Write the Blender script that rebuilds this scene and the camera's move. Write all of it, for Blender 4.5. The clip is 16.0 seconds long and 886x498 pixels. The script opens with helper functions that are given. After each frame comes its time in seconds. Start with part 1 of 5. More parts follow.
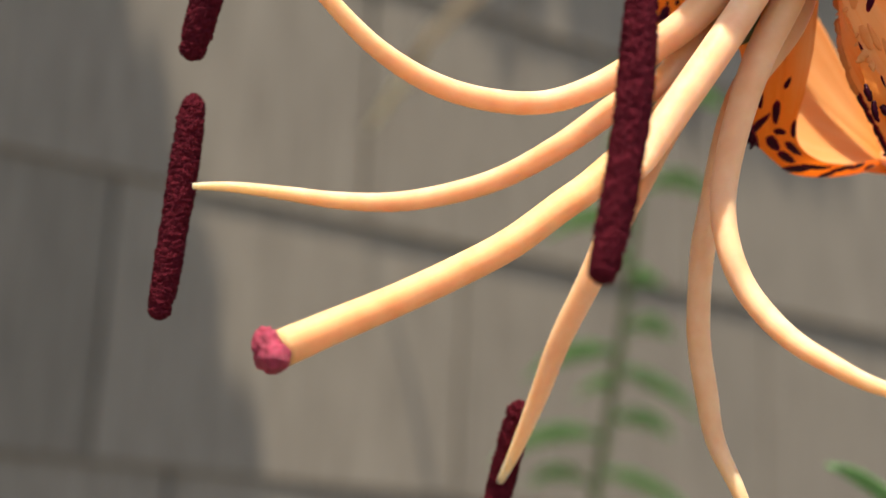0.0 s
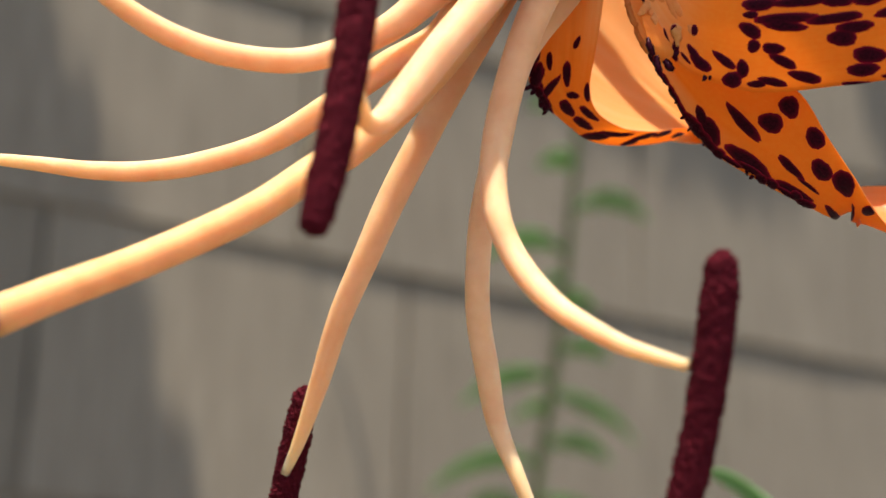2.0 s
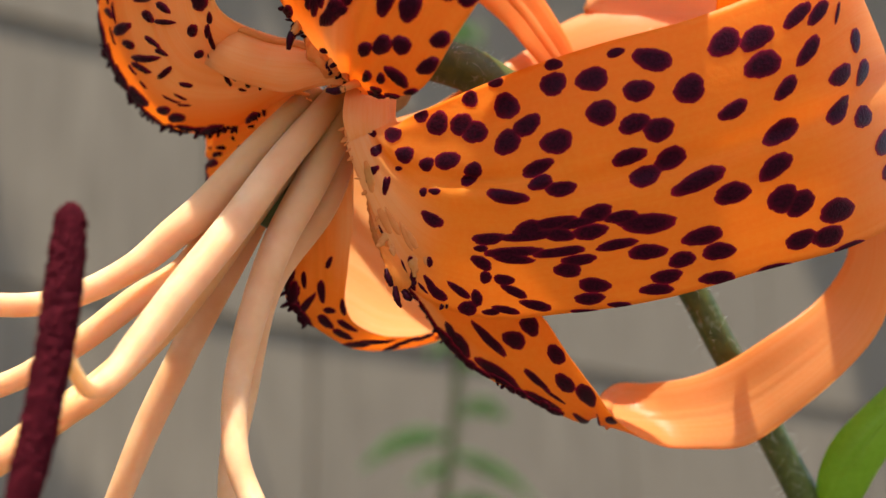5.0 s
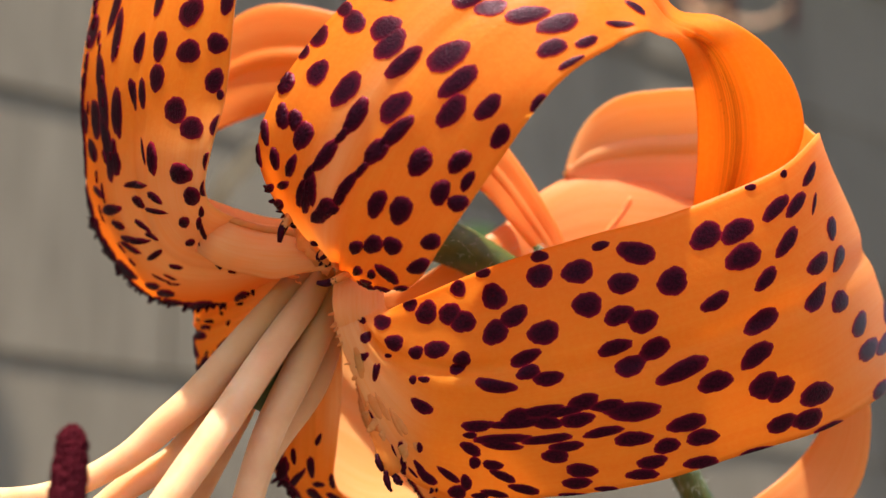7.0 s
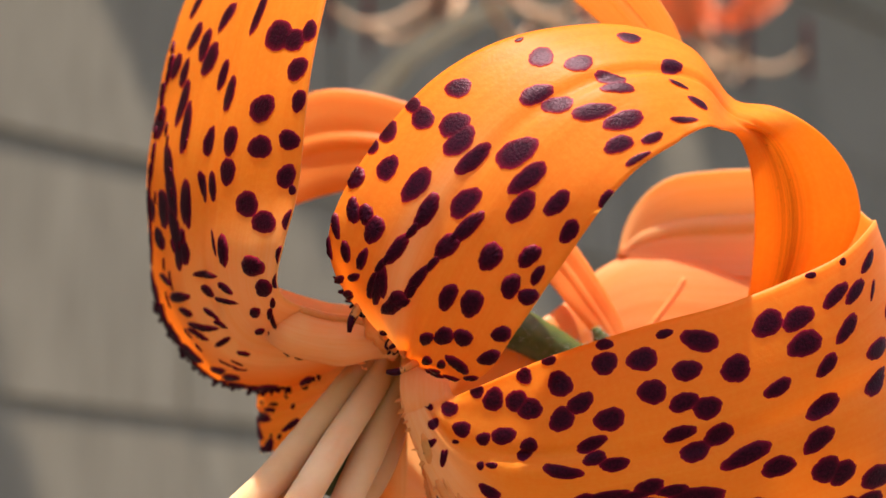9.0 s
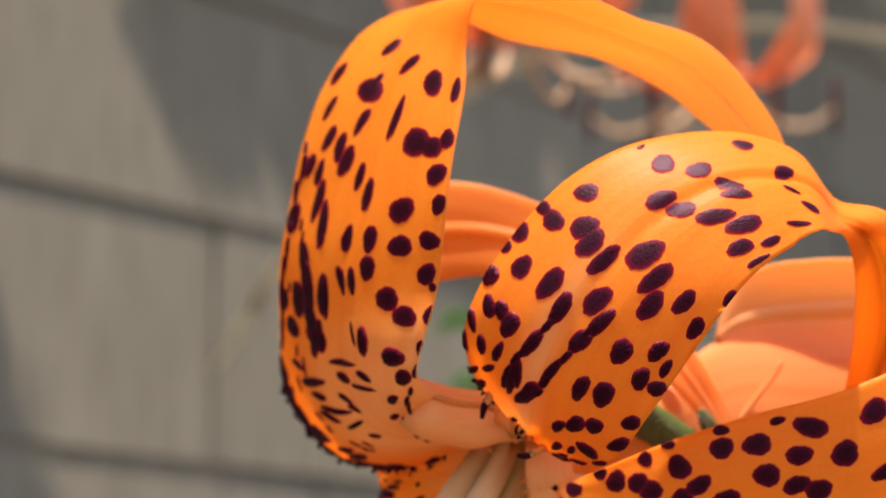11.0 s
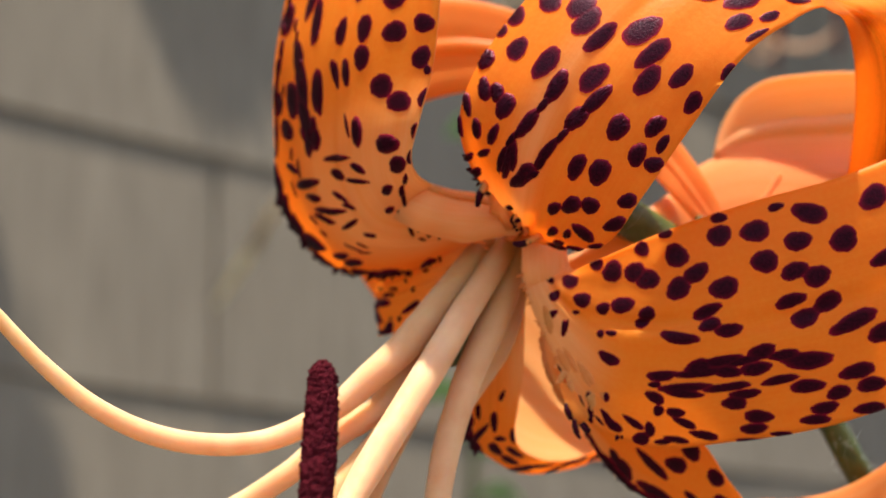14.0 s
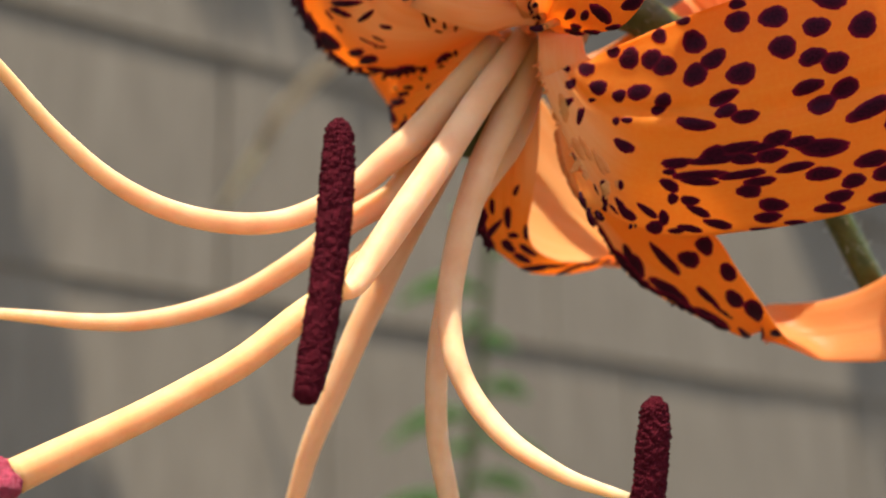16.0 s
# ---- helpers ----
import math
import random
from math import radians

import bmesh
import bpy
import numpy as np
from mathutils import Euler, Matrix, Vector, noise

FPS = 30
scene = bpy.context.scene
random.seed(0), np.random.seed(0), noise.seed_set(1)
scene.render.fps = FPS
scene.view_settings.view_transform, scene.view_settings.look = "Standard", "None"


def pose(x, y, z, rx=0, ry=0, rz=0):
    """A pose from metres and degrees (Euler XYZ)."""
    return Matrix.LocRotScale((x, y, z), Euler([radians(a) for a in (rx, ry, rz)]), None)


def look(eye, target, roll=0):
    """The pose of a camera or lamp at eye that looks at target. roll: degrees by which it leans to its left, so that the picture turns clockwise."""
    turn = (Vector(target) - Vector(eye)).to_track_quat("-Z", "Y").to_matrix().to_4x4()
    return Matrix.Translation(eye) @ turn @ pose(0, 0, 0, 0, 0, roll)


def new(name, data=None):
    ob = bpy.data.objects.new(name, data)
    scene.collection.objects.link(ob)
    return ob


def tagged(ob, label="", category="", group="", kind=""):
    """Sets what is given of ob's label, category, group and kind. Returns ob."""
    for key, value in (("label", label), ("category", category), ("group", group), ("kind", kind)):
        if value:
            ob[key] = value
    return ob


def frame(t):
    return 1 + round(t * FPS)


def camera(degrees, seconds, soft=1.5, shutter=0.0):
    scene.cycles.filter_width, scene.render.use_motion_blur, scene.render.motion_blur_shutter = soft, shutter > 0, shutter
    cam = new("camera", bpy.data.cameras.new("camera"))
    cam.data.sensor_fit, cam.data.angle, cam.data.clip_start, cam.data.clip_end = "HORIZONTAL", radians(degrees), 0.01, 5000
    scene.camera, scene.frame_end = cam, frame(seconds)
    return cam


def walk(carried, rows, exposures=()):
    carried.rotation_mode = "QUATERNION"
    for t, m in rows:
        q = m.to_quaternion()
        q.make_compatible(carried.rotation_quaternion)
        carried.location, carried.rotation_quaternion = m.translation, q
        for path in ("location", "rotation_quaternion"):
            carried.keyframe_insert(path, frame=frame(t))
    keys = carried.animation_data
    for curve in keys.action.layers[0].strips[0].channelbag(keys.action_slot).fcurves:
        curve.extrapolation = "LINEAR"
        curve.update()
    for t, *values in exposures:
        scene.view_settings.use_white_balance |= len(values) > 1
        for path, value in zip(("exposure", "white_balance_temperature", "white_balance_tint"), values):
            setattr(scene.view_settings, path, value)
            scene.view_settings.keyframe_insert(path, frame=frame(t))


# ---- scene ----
import itertools

# A tiger lily in front of a shingled wall, seen from a hand's width away.

# ---- camera ----
cam = camera(33, 16.0)
cam.data.dof.use_dof = True
cam.data.dof.focus_distance = 0.112
cam.data.dof.aperture_fstop = 27.0
PATH = [
    (0.0, pose(-0.02155, -0.10610, -0.05371, 103.195, -3.319, 3.122)),
    (0.5, pose(-0.01535, -0.10462, -0.05342, 103.765, -3.115, 3.096)),
    (1.0, pose(-0.01154, -0.10182, -0.05245, 103.738, -3.140, 2.889)),
    (1.5, pose(-0.00679, -0.09871, -0.05665, 104.562, -2.668, 2.949)),
    (2.0, pose(-0.00588, -0.09671, -0.05619, 104.746, -2.406, 2.512)),
    (2.5, pose(0.00056, -0.09851, -0.05431, 105.033, -1.976, 2.243)),
    (3.0, pose(0.00278, -0.09913, -0.05522, 105.355, -1.342, 1.870)),
    (3.5, pose(0.00678, -0.09923, -0.05108, 105.295, -1.354, 1.768)),
    (4.0, pose(0.01075, -0.09936, -0.05123, 105.683, -1.012, 1.504)),
    (4.2, pose(0.00939, -0.10075, -0.04814, 105.446, -0.933, 1.260)),
    (6.3, pose(0.00799, -0.10577, -0.03790, 105.488, 0.792, -0.410)),
    (6.5, pose(0.00864, -0.10668, -0.03613, 105.687, 0.811, -0.637)),
    (7.0, pose(0.00593, -0.10923, -0.03074, 106.526, 0.630, -0.840)),
    (7.5, pose(0.00620, -0.11162, -0.03023, 107.328, 0.629, -0.672)),
    (8.0, pose(0.00426, -0.11205, -0.02939, 107.999, 0.987, -0.647)),
    (8.5, pose(0.00288, -0.11310, -0.02639, 107.785, 1.046, -0.646)),
    (9.0, pose(0.00110, -0.11277, -0.02719, 107.744, 1.042, -0.599)),
    (9.5, pose(0.00007, -0.11608, -0.02403, 107.707, 1.057, -0.363)),
    (9.7, pose(-0.00156, -0.11802, -0.02338, 107.957, 1.444, -0.921)),
    (11.8, pose(-0.01048, -0.12233, -0.02893, 109.312, 0.854, -0.345)),
    (12.0, pose(-0.01027, -0.12116, -0.03011, 109.125, 1.018, -0.379)),
    (12.5, pose(-0.00816, -0.11894, -0.03246, 108.876, 0.979, -0.233)),
    (13.0, pose(-0.00888, -0.12067, -0.03196, 108.471, 1.106, -0.459)),
    (13.5, pose(-0.01036, -0.12065, -0.03319, 108.178, 0.934, -0.239)),
    (14.0, pose(-0.00882, -0.11605, -0.03939, 108.207, 0.927, -0.489)),
    (14.5, pose(-0.00523, -0.11383, -0.04310, 107.806, 0.664, -0.013)),
    (15.0, pose(-0.00807, -0.11451, -0.04532, 106.863, 0.604, -0.460)),
    (15.5, pose(-0.00924, -0.11323, -0.04793, 106.096, 0.126, -0.348)),
    (16.0, pose(-0.00955, -0.11260, -0.05054, 105.472, 0.162, -0.436)),
]

walk(cam, PATH, ((0.0, 1.32), (4.0, 1.34), (7.0, 1.36), (9.0, 1.36), (12.0, 1.33), (14.0, 1.30), (16.0, 1.30)))

# ---- light ----
SUN_TURN, SUN_HEIGHT = -8.0, 71.2     # degrees: compass turn from the viewing side, height
world = bpy.data.worlds.new("sky")
scene.world = world
world.use_nodes = True
wn = world.node_tree.nodes
sky = wn.new("ShaderNodeTexSky")
sky.sky_type = "NISHITA"
sky.sun_disc = False
sky.sun_elevation = radians(SUN_HEIGHT)
sky.sun_rotation = radians(180 - SUN_TURN)
world.node_tree.links.new(sky.outputs["Color"], wn["Background"].inputs["Color"])
wn["Background"].inputs["Strength"].default_value = 0.135
sun = new("sun", bpy.data.lights.new("sun", "SUN"))
sun.data.energy = 3.9
sun.data.angle = radians(0.6)
sun.data.color = (1.0, 0.95, 0.87)
ce, se = math.cos(radians(SUN_HEIGHT)), math.sin(radians(SUN_HEIGHT))
sun_from = Vector((ce * math.sin(radians(SUN_TURN)), -ce * math.cos(radians(SUN_TURN)), se))
sun.matrix_world = look(sun_from * 3, (0, 0, 0))


# ---- materials ----
class Nodes:
    """A material's node tree with short calls."""

    def __init__(self, name):
        self.mat = bpy.data.materials.new(name)
        self.mat.use_nodes = True
        self.tree = self.mat.node_tree
        self.bsdf = self.tree.nodes["Principled BSDF"]
        self.out = self.tree.nodes["Material Output"]

    def add(self, kind, **inputs):
        n = self.tree.nodes.new(kind)
        for k, v in inputs.items():
            n.inputs[k.replace("_", " ")].default_value = v
        return n

    def link(self, a, b):
        self.tree.links.new(a, b)

    def coords(self, which="Object", scale=(1, 1, 1)):
        c = self.add("ShaderNodeTexCoord")
        m = self.add("ShaderNodeMapping")
        m.inputs["Scale"].default_value = scale
        self.link(c.outputs[which], m.inputs["Vector"])
        return m.outputs["Vector"]

    def noise(self, vec, scale, detail=3.0, rough=0.55):
        n = self.add("ShaderNodeTexNoise", Scale=scale, Detail=detail, Roughness=rough)
        self.link(vec, n.inputs["Vector"])
        return n.outputs["Fac"]

    def ramp(self, fac, stops):
        r = self.add("ShaderNodeValToRGB")
        e = r.color_ramp.elements
        while len(e) < len(stops):
            e.new(0.5)
        for el, (p, c) in zip(e, stops):
            el.position, el.color = p, (*c, 1)
        self.link(fac, r.inputs["Fac"])
        return r.outputs["Color"]

    def mix(self, fac, a, b, blend="MIX"):
        m = self.add("ShaderNodeMix")
        m.data_type, m.blend_type = "RGBA", blend
        for v, k in ((fac, 0), (a, 6), (b, 7)):
            if hasattr(v, "is_linked"):
                self.link(v, m.inputs[k])
            else:
                m.inputs[k].default_value = v if k == 0 else (*v, 1)
        return m.outputs[2]

    def math(self, op, a, b=0.0):
        m = self.add("ShaderNodeMath")
        m.operation = op
        for v, k in ((a, 0), (b, 1)):
            if hasattr(v, "is_linked"):
                self.link(v, m.inputs[k])
            else:
                m.inputs[k].default_value = v
        return m.outputs[0]

    def bump(self, height, strength, distance):
        b = self.add("ShaderNodeBump", Strength=strength, Distance=distance)
        self.link(height, b.inputs["Height"])
        self.link(b.outputs["Normal"], self.bsdf.inputs["Normal"])
        return b.outputs["Normal"]

    def translucent(self, color, fac, normal=None):
        """Lets part of the light through the sheet."""
        t = self.add("ShaderNodeBsdfTranslucent")
        self.link(color, t.inputs["Color"])
        m = self.add("ShaderNodeMixShader", Fac=fac)
        self.link(self.bsdf.outputs[0], m.inputs[1])
        self.link(t.outputs[0], m.inputs[2])
        self.link(m.outputs[0], self.out.inputs["Surface"])


def petal_material():
    k = Nodes("petal_skin")
    fine = k.noise(k.coords("UV", (1.4, 20.0, 1.0)), 4.0, 4.0, 0.6)
    broad = k.noise(k.coords("UV", (0.7, 4.5, 1.0)), 3.0, 2.0, 0.5)
    veins = k.math("ADD", k.math("MULTIPLY", fine, 0.5), k.math("MULTIPLY", broad, 0.5))
    blotch = k.noise(k.coords("Object"), 140.0, 3.0)
    speck = k.noise(k.coords("Object"), 2600.0, 2.0)
    body = k.ramp(veins, [(0.30, (0.92, 0.22, 0.009)), (0.5, (0.96, 0.275, 0.016)), (0.70, (0.98, 0.345, 0.03))])
    body = k.mix(k.math("MULTIPLY", blotch, 0.5), body, (0.98, 0.345, 0.035))
    cells = k.ramp(speck, [(0.42, (0, 0, 0)), (0.66, (1, 1, 1))])
    body = k.mix(k.math("MULTIPLY", cells, 0.22), body, (1.0, 0.43, 0.06))
    rib = k.add("ShaderNodeAttribute")
    rib.attribute_name = "midrib"
    lines = k.ramp(k.noise(k.coords("UV", (0.5, 24.0, 1.0)), 3.0, 3.0), [(0.38, (1, 1, 1)), (0.62, (0.12, 0.12, 0.12))])
    body = k.mix(k.math("MULTIPLY", rib.outputs["Fac"], lines), body, (0.26, 0.04, 0.004))
    fleck = k.ramp(k.noise(k.coords("Object"), 3000.0, 1.0), [(0.71, (0, 0, 0)), (0.76, (1, 1, 1))])
    body = k.mix(k.math("MULTIPLY", k.math("MULTIPLY", rib.outputs["Fac"], fleck), 0.8), body, (0.12, 0.015, 0.003))
    side = k.add("ShaderNodeAttribute")
    side.attribute_name = "outer_side"
    pale = k.ramp(veins, [(0.36, (0.93, 0.45, 0.15)), (0.64, (0.96, 0.59, 0.27))])
    body = k.mix(side.outputs["Fac"], body, pale)
    claw = k.add("ShaderNodeAttribute")
    claw.attribute_name = "pale_claw_and_sunlit"
    cream = k.ramp(veins, [(0.36, (0.95, 0.50, 0.15)), (0.64, (0.97, 0.64, 0.29))])
    body = k.mix(claw.outputs["Fac"], body, cream)
    k.link(body, k.bsdf.inputs["Base Color"])
    k.link(k.math("SUBTRACT", 0.44, k.math("MULTIPLY", side.outputs["Fac"], 0.16)), k.bsdf.inputs["Roughness"])
    k.link(k.math("ADD", 0.17, k.math("MULTIPLY", side.outputs["Fac"], 0.25)), k.bsdf.inputs["Specular IOR Level"])
    h = k.math("ADD", k.math("MULTIPLY", veins, 0.35), k.math("MULTIPLY", speck, 0.6))
    k.bump(h, 0.12, 0.0005)
    glow = k.mix(0.45, body, (1.0, 0.51, 0.08))
    k.translucent(glow, 0.6)
    return k.mat


def plain_material(name, dark, light, scale, rough=0.5, bump=0.3, dist=0.0002, through_light=0.0, spec=0.4, stretch=(1, 1, 1), coords="Object"):
    k = Nodes(name)
    vec = k.coords(coords, stretch)
    n1 = k.noise(vec, scale, 4.0)
    n2 = k.noise(vec, scale * 7.3, 3.0)
    f = k.math("ADD", k.math("MULTIPLY", n1, 0.65), k.math("MULTIPLY", n2, 0.35))
    col = k.ramp(f, [(0.3, dark), (0.7, light)])
    k.link(col, k.bsdf.inputs["Base Color"])
    k.bsdf.inputs["Roughness"].default_value = rough
    k.bsdf.inputs["Specular IOR Level"].default_value = spec
    k.bump(f, bump, dist)
    if through_light:
        k.translucent(col, through_light)
    return k.mat


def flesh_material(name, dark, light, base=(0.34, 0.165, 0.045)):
    """Pale, juicy plant flesh, olive towards its base with the throat's shade painted in: light scatters inside it."""
    k = Nodes(name)
    n = k.noise(k.coords("Object"), 420.0, 4.0)
    n2 = k.noise(k.coords("Object"), 3000.0, 2.0)
    col = k.ramp(n, [(0.3, dark), (0.7, light)])
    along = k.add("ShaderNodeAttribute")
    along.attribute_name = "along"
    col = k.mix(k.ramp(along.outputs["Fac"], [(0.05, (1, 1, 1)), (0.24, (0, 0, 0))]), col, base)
    k.link(col, k.bsdf.inputs["Base Color"])
    k.bsdf.inputs["Roughness"].default_value = 0.55
    k.bsdf.inputs["Specular IOR Level"].default_value = 0.12
    k.bsdf.inputs["Subsurface Weight"].default_value = 0.85
    k.bsdf.inputs["Subsurface Radius"].default_value = (1.0, 0.72, 0.48)
    k.bsdf.inputs["Subsurface Scale"].default_value = 0.0036
    k.bump(n2, 0.12, 0.0001)
    return k.mat


M_PETAL = petal_material()


def spot_material():
    k = Nodes("spot_skin")
    rim = k.add("ShaderNodeAttribute")
    rim.attribute_name = "rim"
    n = k.noise(k.coords("Object"), 5200.0, 3.0)
    core = k.ramp(n, [(0.3, (0.005, 0.0002, 0.001)), (0.7, (0.034, 0.0006, 0.006))])
    col = k.mix(rim.outputs["Fac"], core, (0.26, 0.006, 0.018))
    k.link(col, k.bsdf.inputs["Base Color"])
    k.bsdf.inputs["Roughness"].default_value = 0.4
    k.bsdf.inputs["Specular IOR Level"].default_value = 0.14
    k.bsdf.inputs["Specular Tint"].default_value = (1.0, 0.42, 0.60, 1)
    k.bump(n, 0.5, 0.0001)
    return k.mat


M_SPOT = spot_material()
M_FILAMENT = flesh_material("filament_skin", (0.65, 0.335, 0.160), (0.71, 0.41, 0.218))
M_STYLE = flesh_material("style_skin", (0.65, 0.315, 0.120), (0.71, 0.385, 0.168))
M_ANTHER = plain_material("pollen", (0.045, 0.003, 0.006), (0.15, 0.011, 0.019), 2800, 0.85, 1.0, 0.0007, spec=0.06)
M_STIGMA = plain_material("stigma_skin", (0.15, 0.002, 0.010), (0.56, 0.055, 0.10), 2000, 0.5, 1.0, 0.0005)
M_STEM = plain_material("stem_skin", (0.028, 0.045, 0.006), (0.098, 0.118, 0.018), 900, 0.5, 0.5, 0.0002)
M_RECEPTACLE = plain_material("receptacle_skin", (0.22, 0.13, 0.03), (0.42, 0.24, 0.07), 500, 0.5, 0.3, 0.0002)
M_HAIR = plain_material("hair", (0.6, 0.6, 0.5), (0.75, 0.75, 0.68), 900, 0.6, 0.0, through_light=0.3)
# Leaf green raised past its own tone to stand for sunlight.
M_SUNLIT_LEAF = plain_material("leaf_skin", (0.24, 0.41, 0.016), (0.36, 0.56, 0.04), 260, 0.4, 0.3, 0.0002, 0.6)
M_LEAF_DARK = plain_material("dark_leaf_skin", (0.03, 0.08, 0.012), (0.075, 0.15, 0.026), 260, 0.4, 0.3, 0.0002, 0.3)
M_FRINGE = plain_material("papilla_skin", (0.74, 0.27, 0.05), (0.80, 0.35, 0.09), 1500, 0.5, 0.2, 0.0002, 0.45)
M_FUZZ = plain_material("woolly_bud", (0.17, 0.155, 0.14), (0.30, 0.275, 0.25), 1200, 0.9, 0.8, 0.0004)
M_FERN = plain_material("wild_leaf", (0.16, 0.31, 0.10), (0.28, 0.46, 0.19), 90, 0.5, 0.3, 0.0005, 0.4)
M_FAR_PETAL = plain_material("far_petal_skin", (0.82, 0.24, 0.09), (0.92, 0.38, 0.17), 60, 0.45, 0.2, 0.0004, 0.35)
M_FAR_FILAMENT = plain_material("far_filament_skin", (0.46, 0.26, 0.13), (0.56, 0.35, 0.20), 200, 0.6, 0.1, 0.0002)
M_BLADE = plain_material("fading_grass", (0.46, 0.38, 0.25), (0.60, 0.50, 0.36), 80, 0.6, 0.3, 0.0004, 0.45)
M_STRAW = plain_material("dry_leaf", (0.42, 0.34, 0.18), (0.6, 0.5, 0.3), 80, 0.6, 0.3, 0.0004, 0.2)
M_BARK = plain_material("bark", (0.06, 0.045, 0.03), (0.16, 0.12, 0.09), 60, 0.9, 0.8, 0.002, stretch=(1, 1, 0.3))
M_SOIL = plain_material("soil", (0.08, 0.065, 0.05), (0.19, 0.155, 0.12), 14, 0.9, 0.9, 0.02)


def shingle_material():
    k = Nodes("weathered_shingle")
    info = k.add("ShaderNodeObjectInfo")
    grain = k.noise(k.coords("Object", (34, 34, 2.2)), 8.0, 5.0, 0.62)
    # Broad darker patches: weather stains that also stand in for wall shade.
    stain_and_shade = k.noise(k.coords("Object", (5, 5, 2.0)), 3.0, 3.0)
    col = k.ramp(grain, [(0.25, (0.108, 0.086, 0.059)), (0.5, (0.166, 0.133, 0.092)), (0.8, (0.222, 0.181, 0.128))])
    col = k.mix(k.math("MULTIPLY", stain_and_shade, 0.5), col, (0.116, 0.095, 0.069))
    shade = k.math("ADD", 0.86, k.math("MULTIPLY", info.outputs["Random"], 0.26))
    hsv = k.add("ShaderNodeHueSaturation")
    k.link(shade, hsv.inputs["Value"])
    k.link(col, hsv.inputs["Color"])
    k.link(hsv.outputs[0], k.bsdf.inputs["Base Color"])
    k.bsdf.inputs["Roughness"].default_value = 0.85
    k.bsdf.inputs["Specular IOR Level"].default_value = 0.2
    k.bump(grain, 0.6, 0.002)
    return k.mat


M_SHINGLE = shingle_material()
M_BATTEN = plain_material("tar_paper", (0.05, 0.045, 0.04), (0.08, 0.07, 0.06), 20, 0.9)


# ---- building blocks (plant sizes in millimetres) ----
MM = 0.001


def part(name, bm, material, parent, label="", smooth=True):
    """Links a bmesh as one mesh object under a thing or a part."""
    me = bpy.data.meshes.new(name)
    bm.to_mesh(me)
    bm.free()
    return mesh_part(name, me, material, parent, label, smooth)


def mesh_part(name, me, material, parent, label="", smooth=True):
    if smooth:
        me.polygons.foreach_set("use_smooth", [True] * len(me.polygons))
    if material and not me.materials:
        me.materials.append(material)
    ob = new(name, me)
    ob.parent = parent
    if label:
        ob["label"] = label
    return ob


def from_arrays(name, verts, faces, uvs=None):
    me = bpy.data.meshes.new(name)
    me.from_pydata([tuple(v) for v in verts], [], [tuple(f) for f in faces])
    if uvs is not None:
        layer = me.uv_layers.new(name="UVMap")
        idx = np.empty(len(me.loops), dtype=np.int32)
        me.loops.foreach_get("vertex_index", idx)
        layer.data.foreach_set("uv", np.asarray(uvs, dtype=np.float32)[idx].ravel())
    return me


def spline_steps(k):
    mid = k[:, :3] if k.shape[1] < 6 else (k[:, :3] + k[:, 3:6]) / 2
    return np.maximum(np.linalg.norm(np.diff(mid, axis=0), axis=1), 0.4) ** 0.7


def spline_length(knots):
    return float(spline_steps(np.asarray(knots, float)).sum())


def spline(knots, n):
    """A smooth curve through rows of numbers, spaced by the distance between their first three."""
    k = np.asarray(knots, float)
    d = spline_steps(k)
    t = np.concatenate([[0], np.cumsum(d)])
    m = np.zeros_like(k)
    m[1:-1] = ((k[1:-1] - k[:-2]) / d[:-1, None] * d[1:, None] + (k[2:] - k[1:-1]) / d[1:, None] * d[:-1, None]) / (d[:-1] + d[1:])[:, None]
    m[0], m[-1] = (k[1] - k[0]) / d[0], (k[-1] - k[-2]) / d[-1]
    out = []
    for s in np.linspace(0, t[-1], n):
        i = min(int(np.searchsorted(t, s, side="right")) - 1, len(d) - 1)
        x = (s - t[i]) / d[i]
        out.append((2 * x**3 - 3 * x**2 + 1) * k[i] + (x**3 - 2 * x**2 + x) * d[i] * m[i] + (-2 * x**3 + 3 * x**2) * k[i + 1] + (x**3 - x**2) * d[i] * m[i + 1])
    return np.array(out)


